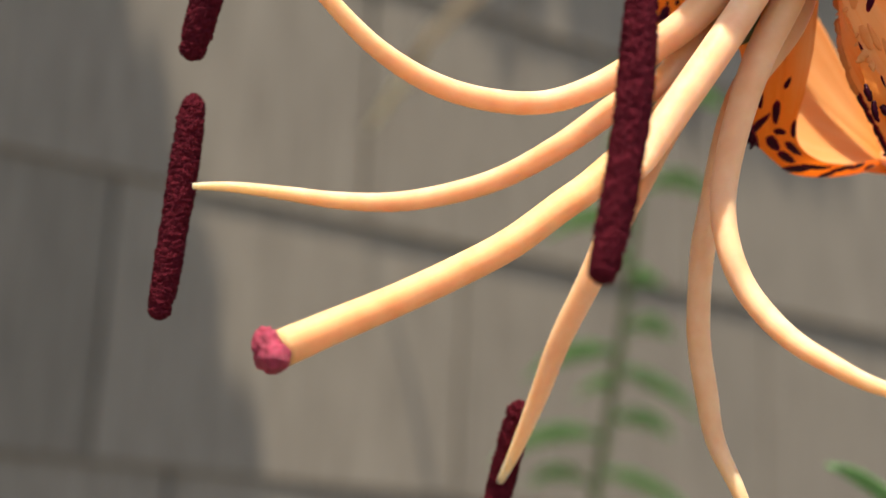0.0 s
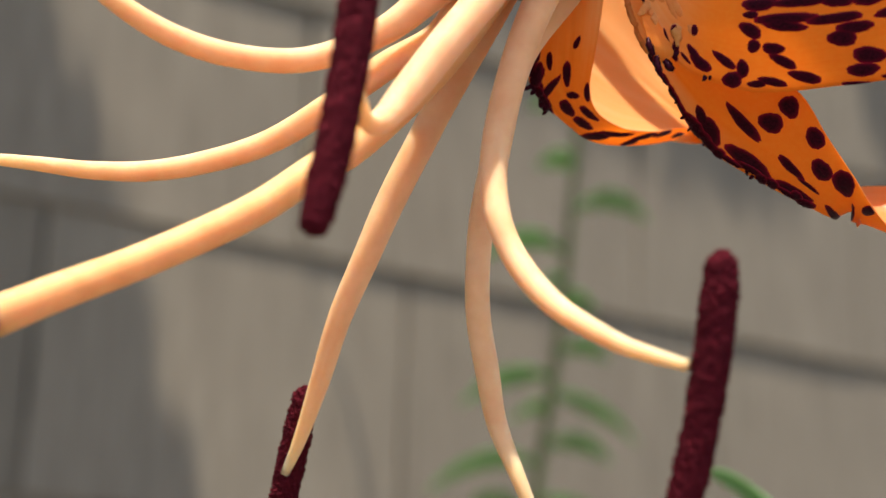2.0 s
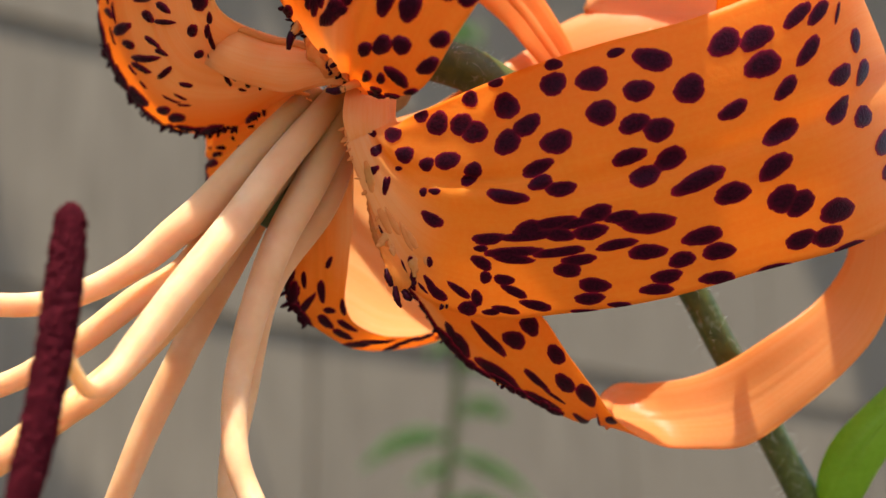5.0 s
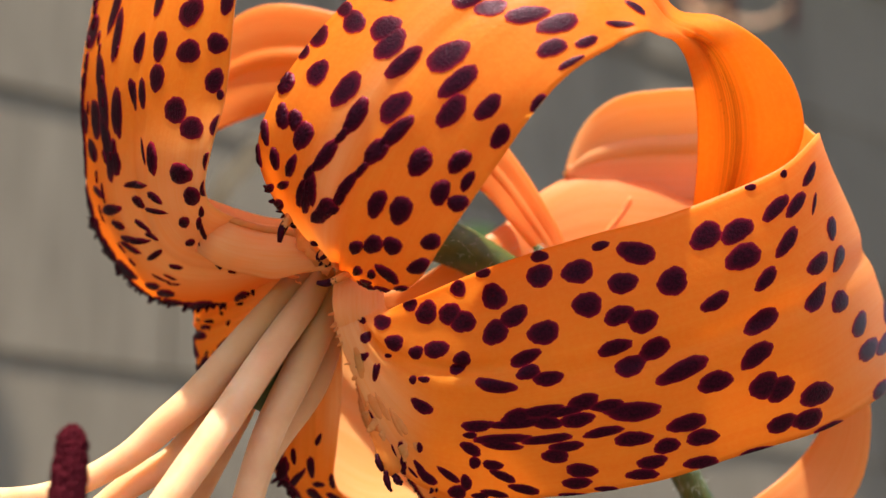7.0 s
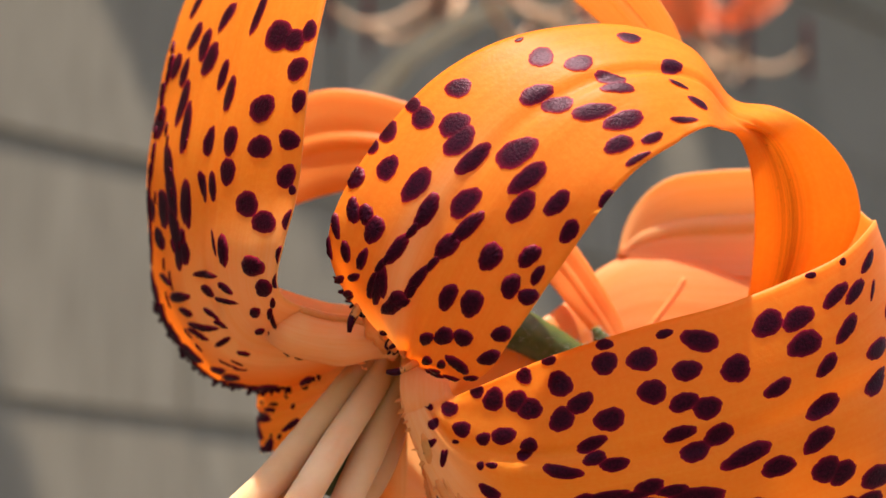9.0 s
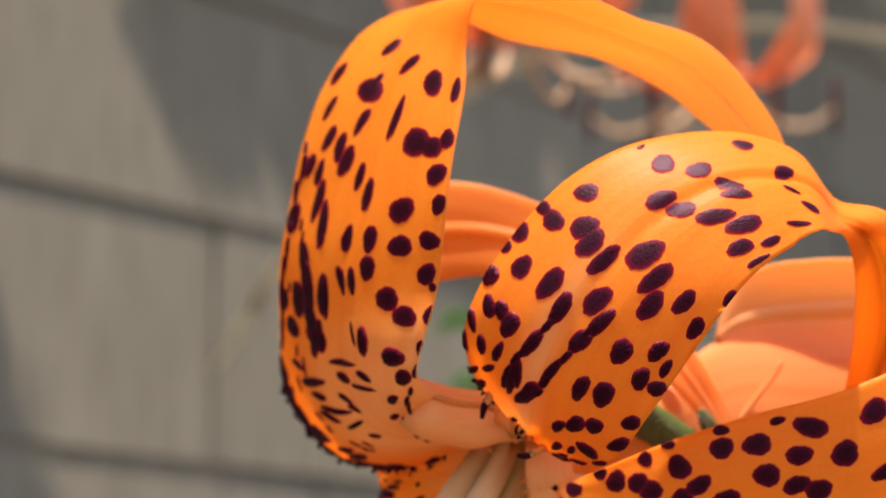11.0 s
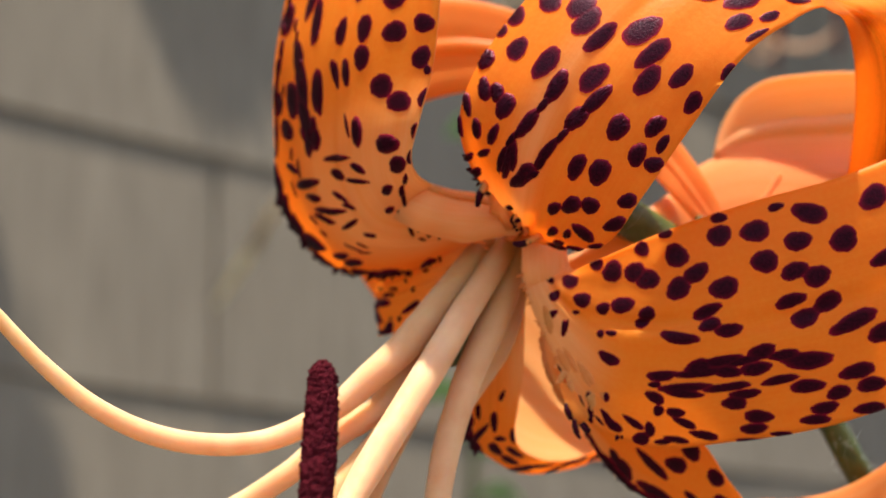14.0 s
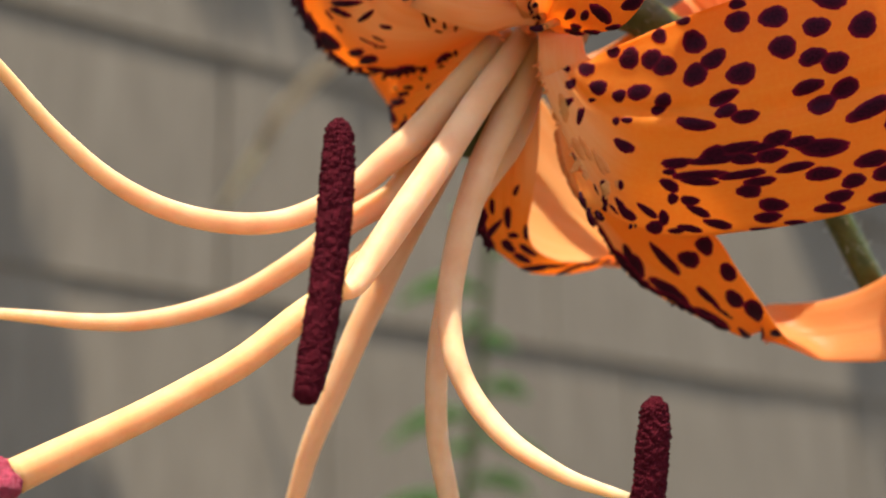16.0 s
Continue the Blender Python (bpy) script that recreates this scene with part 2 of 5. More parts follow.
class Petal:
    """A petal between two edge curves, bulged across and grooved along its middle."""

    NU, NV = 140, 41

    def __init__(self, rows, side, groove=0.35, wave=0.25, seed=0, flute=0.13, folds=(), span=None, lead=0.0):
        c = spline(rows, self.NU)
        self.reach = spline_length(rows) / span if span else 1.0     # places along run over this, from -lead
        self.lead = lead
        a, b, g = c[:, :3], c[:, 3:6], c[:, 6]
        v = np.linspace(0, 1, self.NV)
        flat = a[:, None] * (1 - v)[None, :, None] + b[:, None] * v[None, :, None]
        n = self.normals(flat) * side
        arch = g[:, None] * (1 - (2 * v - 1) ** 2)[None] * 1.0
        width = np.linalg.norm(b - a, axis=1)[:, None]
        arch = arch - groove * np.minimum(width / 8, 1) * np.exp(-(((v - 0.5) / 0.045) ** 2))[None]
        rng = np.random.default_rng(seed)
        u = np.linspace(0, self.reach, self.NU) - lead
        for f0, f1, fv, fs, fd in folds:     # from and to along, place across, half width, depth
            arch = arch - fd * (np.clip((u - f0) / 0.08, 0, 1) * np.clip((f1 - u) / 0.08, 0, 1))[:, None] * np.exp(-(((v - fv) / fs) ** 2))[None]
        ph = rng.uniform(0, 6.28, 4)
        edge = np.abs(2 * v - 1)[None] ** 3
        rip = (np.sin(u * 31 + ph[0])[:, None] * (v > 0.5)[None] + np.sin(u * 27 + ph[1])[:, None] * (v <= 0.5)[None]) * edge
        arch = arch + wave * rip * np.minimum(width / 8, 1) + flute * (np.exp(-((u / 0.25) ** 2))[:, None] + 0.12) * np.sin(v * 34 + ph[2] + 1.6 * np.sin(u * 13)[:, None] + 1.1 * np.sin(v * 11)[None]) * np.minimum(width / 12, 1)
        self.p = flat + n * arch[..., None]
        self.n = self.normals(self.p) * side
        self.u, self.v = u, v

    @staticmethod
    def normals(p):
        du = np.gradient(p, axis=0)
        dv = np.gradient(p, axis=1)
        n = np.cross(dv, du)
        return n / np.maximum(np.linalg.norm(n, axis=2), 1e-9)[..., None]

    def at(self, u, v):
        """Place, normal and the two directions of the sheet (per unit of u and v)."""
        x, y = min(max((u + self.lead) / self.reach, 0), 1) * (self.NU - 1), min(max(v, 0), 1) * (self.NV - 1)
        i, j = min(int(x), self.NU - 2), min(int(y), self.NV - 2)
        fx, fy = x - i, y - j
        w = ((i, j, (1 - fx) * (1 - fy)), (i + 1, j, fx * (1 - fy)), (i, j + 1, (1 - fx) * fy), (i + 1, j + 1, fx * fy))
        p = sum(self.p[a, b] * c for a, b, c in w)
        n = sum(self.n[a, b] * c for a, b, c in w)
        return p, n / max(np.linalg.norm(n), 1e-9), (self.p[i + 1, j] - self.p[i, j]) * (self.NU - 1) / self.reach, (self.p[i, j + 1] - self.p[i, j]) * (self.NV - 1)

    def mesh(self, thick=0.5, claw=None, midrib=None, outer=1.0):
        nu, nv = self.NU, self.NV
        taper = (1 - np.abs(2 * self.v - 1) ** 4)[None, :, None]
        back = self.p - self.n * (0.12 + thick * taper)
        verts = np.concatenate([self.p.reshape(-1, 3), back.reshape(-1, 3)]) * MM
        uv = np.stack(np.meshgrid(self.u, self.v, indexing="ij"), -1).reshape(-1, 2)
        g = np.arange(nu * nv).reshape(nu, nv)
        o = nu * nv
        f = []
        for i in range(nu - 1):
            for j in range(nv - 1):
                q = (g[i, j], g[i + 1, j], g[i + 1, j + 1], g[i, j + 1])
                f.append(q)
                f.append(tuple(x + o for x in reversed(q)))
            f.append((g[i, 0] + o, g[i + 1, 0] + o, g[i + 1, 0], g[i, 0]))
            f.append((g[i, -1], g[i + 1, -1], g[i + 1, -1] + o, g[i, -1] + o))
        for j in range(nv - 1):
            f.append((g[0, j], g[0, j + 1], g[0, j + 1] + o, g[0, j] + o))
            f.append((g[-1, j] + o, g[-1, j + 1] + o, g[-1, j + 1], g[-1, j]))
        me = from_arrays("petal", verts, f, np.concatenate([uv, uv]))
        mark = me.attributes.new("outer_side", "FLOAT", "POINT")
        mark.data.foreach_set("value", np.repeat([0.0, outer], nu * nv).astype(np.float32))
        for field, name in ((claw, "pale_claw_and_sunlit"), (midrib, "midrib")):
            if field:
                val = np.clip(field(uv[:, 0], uv[:, 1]), 0, 1).astype(np.float32)
                me.attributes.new(name, "FLOAT", "POINT").data.foreach_set("value", np.concatenate([val, val]))
        return me


def grains(p, seed):
    """The height of a skin of small uneven grains, about 0.3 mm apart."""
    v = Vector(p)
    near = noise.voronoi(v * 3.7 + Vector((seed * 7.0, 0, 0)))[0][0]
    return 1.6 * (0.55 - near) + 0.45 * noise.noise(v * 1.1 + Vector((0, seed * 3.0, 0))) + 0.3 * noise.noise(v * 9.0)


def tube_mesh(name, points, radii, n=60, sides=16, flat=1.0, rough=0.0, seed=0):
    """A round, tapered stalk along a smooth curve. rough: uneven skin in millimetres."""
    rows = spline([(*p, r) for p, r in zip(points, radii)], n)
    p, r = rows[:, :3], np.maximum(rows[:, 3], 0.02)
    tan = np.gradient(p, axis=0)
    tan /= np.linalg.norm(tan, axis=1)[:, None]
    ref = np.cross(tan[0], (0.2, 1, 0.1))
    verts, faces = [], []
    for i in range(n):
        ref = ref - tan[i] * (ref @ tan[i])
        ref /= np.linalg.norm(ref)
        bi = np.cross(tan[i], ref)
        for k in range(sides):
            a = 2 * math.pi * k / sides
            way = ref * math.cos(a) + bi * math.sin(a) * flat
            grain = grains(p[i] + way * r[i], seed) if rough else 0
            verts.append(p[i] + way * (r[i] + grain * rough))
    for i in range(n - 1):
        for k in range(sides):
            k2 = (k + 1) % sides
            faces.append((i * sides + k, i * sides + k2, (i + 1) * sides + k2, (i + 1) * sides + k))
    faces.append(tuple(range(sides - 1, -1, -1)))
    faces.append(tuple(range((n - 1) * sides, n * sides)))
    me = from_arrays(name, np.array(verts) * MM, faces)
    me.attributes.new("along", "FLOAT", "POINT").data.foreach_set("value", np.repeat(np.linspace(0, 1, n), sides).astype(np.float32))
    return me


BLADE_A = [
    (3.3, 5.0, -0.6, -0.4, 5.0, -0.9, 0.2),
    (3.6, 1.5, -3.1, -0.4, 2.0, -4.7, 0.5),
    (5.3, 0.0, -2.3, 2.2, 1.2, -11.0, 0.6),
    (8.7, -0.8, -0.8, 4.8, 0.7, -15.6, 0.9),
    (12.0, -1.6, 0.5, 9.3, 0.2, -17.6, 1.2),
    (18.2, -2.5, 2.5, 16.5, -0.8, -17.2, 1.6),
    (24.3, -3.3, 4.1, 23.6, -1.8, -15.9, 1.2),
    (29.3, -3.3, 5.9, 30.3, -1.8, -14.0, 1.0),
    (33.2, -2.5, 7.7, 36.6, -0.3, -12.5, 0.8),
]
TIP_A = [
    (35.9, -0.8, 10.0, 41.7, 3.4, -10.6, 0.5),
    (37.1, 3.0, 10.4, 45.7, 9.0, -9.1, 0.6),
    (37.4, 12.0, 12.8, 46.7, 17.0, -8.5, 1.0),
    (33.3, 17.5, 15.0, 36.0, 18.5, 4.9, 1.2),
    (27.9, 19.0, 15.1, 30.0, 19.0, 5.3, 1.2),
    (23.6, 20.0, 14.4, 26.5, 19.6, 5.6, 1.0),
    (20.8, 20.5, 12.0, 22.5, 20.0, 6.4, 0.6),
    (19.6, 20.5, 9.5, 20.2, 20.2, 6.9, 0.3),
    (19.1, 20.3, 7.6, 19.1, 20.3, 7.3, 0.0),
]
PETAL_A = BLADE_A + TIP_A
BLADE_B = [
    (-1.2, 7.5, 1.6, 1.6, 7.5, 1.0, 0.0),
    (-1.4, 2.5, 1.4, 0.9, 2.0, -0.9, 0.0),
    (-4.7, -0.3, 5.1, 5.4, -5.5, -1.0, 0.8),
    (-5.7, -2.4, 9.1, 8.2, -8.3, 2.8, 1.2),
    (-4.7, -3.0, 12.7, 10.8, -9.5, 6.8, 1.4),
    (-1.4, -3.0, 17.7, 13.8, -10.0, 11.0, 1.4),
    (3.3, -2.5, 22.0, 16.7, -9.6, 14.0, 1.2),
    (10.3, -1.5, 25.0, 19.7, -8.8, 16.1, 1.0),
]
TIP_B = [
    (17.3, -0.5, 25.7, 20.5, -8.0, 16.5, 0.8),
    (22.5, 0.5, 24.0, 21.8, -7.5, 16.9, 0.7),
    (26.1, 2.0, 19.7, 23.1, -6.5, 17.1, 0.4),
    (28.7, 0.0, 19.0, 24.7, -4.5, 16.8, 0.0),
    (31.5, -0.8, 17.5, 26.3, -1.0, 15.6, -0.2),
    (33.7, -0.8, 15.1, 27.5, 2.0, 13.0, -0.3),
    (35.2, 0.0, 12.0, 28.2, 5.0, 9.0, -0.3),
    (35.6, 1.5, 10.0, 28.2, 7.0, 5.3, -0.3),
    (35.0, 4.0, 7.4, 28.0, 8.0, 2.5, 0.0),
    (30.8, 10.0, -1.5, 29.9, 10.0, -1.4, 0.0),
]
PETAL_B = BLADE_B + TIP_B
BLADE_C = [
    (-1.6, 7.5, -1.0, -1.0, 6.5, 1.6, 0.0),
    (-1.3, 2.5, -0.1, -0.8, 1.0, 1.2, 0.3),
    (-5.4, 5.5, -0.9, -3.3, 3.5, 2.8, 0.4),
    (-10.9, 11.0, -3.3, -6.8, 2.0, 3.6, 0.7),
    (-17.2, 16.0, -2.6, -9.4, -1.9, 5.4, 1.5),
    (-21.7, 17.0, 2.8, -9.0, -4.2, 9.0, 2.0),
    (-22.5, 14.0, 10.1, -8.2, -4.4, 12.9, 1.6),
    (-22.1, 12.0, 15.6, -7.4, -4.6, 17.3, 1.2),
    (-20.8, 11.5, 21.0, -6.7, -4.2, 21.6, 1.0),
]
TIP_C = [
    (-19.7, 11.5, 25.9, -6.1, -3.0, 26.1, 0.8),
    (-17.8, 12.5, 31.9, -5.5, -1.2, 30.3, 0.6),
    (-14.3, 13.5, 36.8, -5.2, 0.2, 33.2, 0.4),
    (-9.2, 13.0, 38.6, -3.8, 0.2, 37.3, 0.3),
    (-1.3, 11.0, 35.3, 2.4, 0.5, 38.4, 0.4),
    (7.5, 10.5, 33.5, 9.7, 2.0, 35.4, 0.5),
    (12.8, 10.0, 30.4, 16.0, 4.0, 33.3, 0.5),
    (16.9, 10.0, 26.9, 21.6, 6.0, 27.6, 0.4),
    (23.3, 9.0, 22.4, 24.3, 9.0, 22.4, 0.0),
]
PETAL_C = BLADE_C + TIP_C
BLADE_D = [
    (-1.8, 8.5, -1.2, -0.8, 9.0, -2.2, 0.0),
    (-3.9, 5.0, -0.5, -3.0, 4.0, -4.0, 0.0),
    (-8.7, 10.5, -0.3, -7.7, 9.0, -7.1, 0.3),
    (-13.3, 16.5, -2.4, -12.8, 14.0, -9.0, 0.3),
    (-12.5, 19.0, -2.0, -12.0, 20.0, -8.5, 0.4),
    (-16.0, 26.0, 6.0, -17.0, 28.0, 0.0, 0.5),
]
TIP_D = [
    (-15.0, 27.0, 17.8, -15.4, 25.0, 9.1, 0.5),
    (-8.3, 22.8, 23.1, -9.6, 22.0, 12.8, 0.5),
    (1.6, 20.8, 21.2, -1.6, 20.0, 13.9, 0.5),
    (9.3, 17.0, 15.4, 6.1, 16.8, 10.4, 0.5),
    (15.1, 13.5, 7.8, 12.3, 14.0, 5.3, 0.5),
    (16.7, 12.6, 5.1, 13.8, 13.0, 3.4, 0.4),
    (18.3, 12.3, 1.9, 15.6, 12.3, 1.2, 0.3),
    (19.0, 12.2, -0.5, 17.0, 12.2, -0.5, 0.0),
]
PETAL_D = BLADE_D + TIP_D
BLADE_E = [
    (-3.9, 6.0, -2.2, -0.5, 6.0, -1.7, 0.0),
    (-7.7, 6.8, -8.2, -0.2, 6.5, -6.8, 0.3),
    (-5.9, 8.0, -12.0, -0.3, 6.5, -10.7, 0.3),
    (-5.7, 8.5, -17.1, -0.7, 7.5, -14.6, 0.3),
    (-4.7, 9.5, -18.3, -1.0, 8.5, -17.0, 0.2),
    (-2.6, 11.0, -20.2, -0.4, 10.0, -19.0, 0.2),
    (-0.4, 12.5, -21.5, 1.7, 12.0, -20.2, 0.2),
]
TIP_E = [
    (3.0, 14.0, -21.6, 4.4, 13.5, -20.5, 0.2),
    (7.0, 16.5, -20.8, 7.5, 16.5, -20.1, 0.1),
    (8.7, 20.5, -19.3, 8.9, 18.0, -21.2, 0.2),
    (5.4, 23.0, -12.3, 6.3, 17.0, -20.9, -1.0),
    (1.7, 24.0, -5.3, 1.5, 15.5, -21.2, -1.5),
    (-1.5, 24.0, -3.1, -2.3, 16.0, -19.1, -1.2),
]
PETAL_E = BLADE_E + TIP_E
BLADE_F = [
    (1.6, 7.0, -2.5, 1.2, 8.5, -3.5, 0.0),
    (1.5, 2.0, -9.7, 1.9, 5.0, -12.0, 0.0),
    (7.5, 3.0, -14.6, 5.4, 8.0, -17.6, 0.5),
    (11.8, 3.5, -16.5, 8.1, 8.5, -21.6, 0.6),
    (14.4, 3.5, -17.6, 12.2, 8.0, -24.2, 0.6),
    (16.7, 4.0, -20.9, 16.2, 8.0, -26.2, 0.4),
    (19.0, 4.5, -24.1, 18.8, 9.5, -27.0, 0.3),
    (20.2, 5.0, -25.9, 19.9, 13.0, -25.5, 1.5),
    (22.2, 7.3, -27.7, 21.7, 14.8, -24.5, 1.3),
    (24.8, 9.5, -29.0, 24.0, 13.5, -24.3, 0.9),
    (27.8, 9.7, -29.2, 26.9, 12.5, -23.8, 0.6),
    (31.3, 9.7, -29.0, 29.8, 12.0, -22.7, 0.6),
    (34.8, 10.0, -27.0, 33.2, 11.2, -20.4, 0.5),
]
TIP_F = [
    (43.2, 12.0, -19.1, 38.8, 13.0, -16.4, 0.4),
    (44.2, 12.0, -13.1, 40.3, 12.0, -13.0, 0.3),
    (43.1, 12.0, -7.3, 39.0, 11.0, -9.1, 0.3),
    (39.8, 18.0, 6.9, 37.3, 17.0, -2.8, -0.3),
    (33.2, 20.4, 7.7, 32.3, 17.0, -2.7, -0.5),
    (27.0, 20.9, 8.1, 26.2, 17.0, -2.7, -0.6),
    (21.9, 21.2, 8.1, 21.1, 16.5, -2.0, -0.5),
    (17.4, 19.0, 6.4, 17.2, 15.5, -2.4, -0.4),
    (13.5, 15.0, 3.4, 13.6, 13.5, -3.2, -0.3),
    (9.1, 13.0, 0.7, 9.6, 12.5, -4.2, -0.1),
    (5.8, 13.0, -1.3, 6.0, 12.5, -4.4, 0.0),
    (1.6, 13.0, -2.6, 1.9, 13.0, -4.3, 0.0),
]
PETAL_F = BLADE_F + TIP_F
PETAL_RIM = [
    (-10.5, 4.5, 5.6, -10.1, 3.5, 5.0, 0.1),
    (-8.4, 7.5, 4.7, -8.3, 6.5, 3.3, 0.1),
    (-6.4, 8.5, 4.1, -6.3, 7.5, 2.5, 0.1),
    (-3.9, 9.0, 3.7, -3.8, 8.0, 2.2, 0.1),
    (-2.1, 9.0, 3.1, -2.0, 8.0, 2.2, 0.1),
]
CLAW_C = [
    (-11.6, 3.5, 1.6, -11.1, 2.5, 5.0, 0.3),
    (-9.2, 1.6, 0.3, -8.1, 1.0, 3.9, 0.9),
    (-7.2, 2.2, -0.3, -6.0, 2.2, 3.2, 1.2),
    (-5.0, 2.4, -0.7, -4.0, 2.6, 2.9, 1.2),
    (-2.7, 2.2, -0.1, -2.3, 2.4, 2.2, 0.8),
    (-0.7, 1.8, 0.5, -0.6, 1.8, 1.4, 0.2),
]
CLAW_A = [
    (3.0, 4.6, 0.2, -0.5, 4.6, 0.0, 0.1),
    (2.9, 2.4, -1.3, -0.6, 2.2, -1.5, 0.3),
    (2.9, 1.7, -2.6, -0.6, 1.5, -2.8, 0.35),
    (2.8, 1.5, -3.6, -0.3, 1.6, -4.0, 0.25),
    (2.8, 2.4, -4.6, 0.3, 2.8, -5.2, 0.05),
]
LEAF_LOW = [
    (40.0, 20.0, -51.1, 40.6, 20.0, -51.1, 0.0),
    (36.6, 19.5, -48.0, 41.5, 18.5, -46.8, 0.6),
    (35.6, 19.0, -44.5, 40.9, 18.0, -43.7, 0.8),
    (35.7, 18.8, -41.7, 39.6, 18.0, -41.4, 0.7),
    (36.3, 18.8, -40.3, 38.2, 18.2, -40.3, 0.4),
    (36.9, 18.5, -39.7, 37.1, 18.5, -39.7, 0.0),
]
FIL_A = [(-1.3, 7.0, -0.4), (-5.3, 1.0, -5.9), (-8.7, -3.0, -11.1)]
FIL_B = [(-3.2, 7.0, -0.4), (-7.2, 2.0, -5.1), (-11.2, 0.0, -9.6), (-13.1, -0.5, -11.2), (-16.1, -1.0, -13.7), (-21.5, -2.5, -16.1), (-25.8, -4.0, -16.2), (-30.0, -5.5, -15.2), (-34.1, -7.0, -12.9), (-38.0, -8.5, -9.2), (-41.8, -10.0, -4.5), (-45.0, -13.0, -0.1)]
FIL_C = [(-3.4, 7.5, -0.6), (-6.9, 3.5, -5.9), (-10.4, 2.2, -10.5), (-12.5, 1.5, -13.9), (-16.2, 1.0, -16.2), (-20.1, 0.0, -19.2), (-24.9, 0.5, -22.1), (-28.8, 0.0, -23.5), (-33.3, 0.0, -24.4), (-37.8, 0.3, -24.5), (-42.5, 0.8, -24.1), (-47.2, 1.3, -23.8), (-49.9, 1.7, -23.9)]
FIL_S = [(-1.4, 7.5, -1.0), (-6.5, 2.2, -8.2), (-12.5, 0.0, -16.6), (-18.4, -3.5, -22.6), (-20.0, -5.5, -23.7), (-24.0, -8.5, -26.7), (-27.9, -11.0, -28.8), (-31.7, -13.5, -30.6), (-35.3, -16.0, -32.1), (-38.9, -18.0, -33.7)]
FIL_D = [(-1.3, 8.0, -1.2), (-5.9, 6.2, -7.2), (-9.0, 5.5, -12.5), (-12.7, 5.0, -19.3), (-13.8, 4.2, -21.7), (-15.9, 3.8, -26.1), (-17.7, 3.5, -30.5), (-19.8, 4.5, -35.5), (-21.4, 6.0, -40.6), (-23.2, 7.5, -45.8), (-24.3, 8.2, -48.4)]
FIL_F = [(-0.5, 7.0, -1.3), (-3.2, 3.0, -7.4), (-5.5, 0.5, -12.2), (-7.6, -2.0, -19.4), (-8.1, -3.5, -23.5), (-7.5, -6.2, -27.3), (-6.6, -7.2, -29.2), (-5.3, -9.0, -30.9), (-3.6, -11.5, -32.4), (-1.4, -14.5, -33.5), (0.5, -16.0, -34.3), (4.3, -18.9, -35.1)]
FIL_E = [(-0.2, 8.0, -1.4), (-2.4, 5.2, -8.8), (-6.4, 3.5, -15.1), (-8.3, 2.0, -23.8), (-8.9, 1.3, -27.1), (-9.1, 0.5, -30.0), (-9.0, 0.0, -34.2), (-8.2, -0.3, -38.4), (-7.5, -1.0, -41.7), (-5.9, -4.0, -45.0), (-4.1, -5.0, -48.8)]
FIL_A += [(-11.2, -6.5, -14.7), (-13.7, -9.5, -18.4), (-15.2, -12.5, -20.6), (-15.9, -15.0, -20.8), (-16.2, -17.5, -19.2), (-16.2, -19.5, -17.4)]
SPOTS = {}   # per petal: place along, place across, half length, half width (mm), turn (degrees)
A_SPOTS_1 = [
    (0.099, 0.675, 0.52, 0.21, 77), (0.110, 0.985, 0.60, 0.15, 0), (0.140, 0.950, 0.56, 0.17, 22), (0.160, 0.956, 0.50, 0.15, 14), (0.151, 0.985, 0.40, 0.26, 0),
    (0.187, 0.017, 0.75, 0.34, 20), (0.242, 0.025, 0.80, 0.42, 28), (0.244, 0.100, 1.20, 0.81, 43), (0.277, 0.125, 1.23, 0.94, 28),
    (0.295, 0.050, 0.72, 0.35, 0), (0.160, 0.050, 0.98, 0.49, 42), (0.204, 0.133, 1.27, 0.84, 42), (0.288, 0.258, 1.18, 0.94, 32),
    (0.110, 0.042, 0.83, 0.39, 32), (0.132, 0.133, 1.20, 0.70, 44), (0.158, 0.167, 1.08, 0.72, 48), (0.176, 0.217, 1.11, 0.78, 42),
    (0.211, 0.283, 1.08, 0.93, 12), (0.226, 0.233, 1.03, 0.86, 6), (0.253, 0.325, 1.25, 0.94, 28), (0.081, 0.233, 0.70, 0.58, -1),
    (0.108, 0.358, 0.83, 0.56, -19), (0.106, 0.483, 0.37, 0.19, -34), (0.134, 0.375, 0.61, 0.48, -7),
]
A_SPOTS_2 = [
    (0.154, 0.342, 0.91, 0.73, 0), (0.183, 0.383, 0.67, 0.65, 13), (0.180, 0.425, 0.69, 0.60, -33), (0.240, 0.408, 1.29, 0.61, -9),
    (0.244, 0.467, 0.98, 0.57, -4), (0.261, 0.508, 1.20, 0.60, 6), (0.218, 0.500, 1.64, 0.53, 15), (0.139, 0.525, 0.35, 0.30, -86),
    (0.150, 0.500, 0.48, 0.26, -17), (0.154, 0.633, 0.93, 0.49, 7), (0.061, 0.475, 0.50, 0.26, -44), (0.077, 0.533, 0.66, 0.41, -76),
    (0.084, 0.742, 0.84, 0.31, -60), (0.086, 0.833, 0.48, 0.25, -44), (0.101, 0.675, 0.70, 0.31, -83), (0.257, 0.633, 1.93, 0.50, 4),
    (0.292, 0.625, 1.25, 0.63, 3), (0.312, 0.658, 1.38, 0.49, 3), (0.207, 0.667, 1.34, 0.43, -6),
]
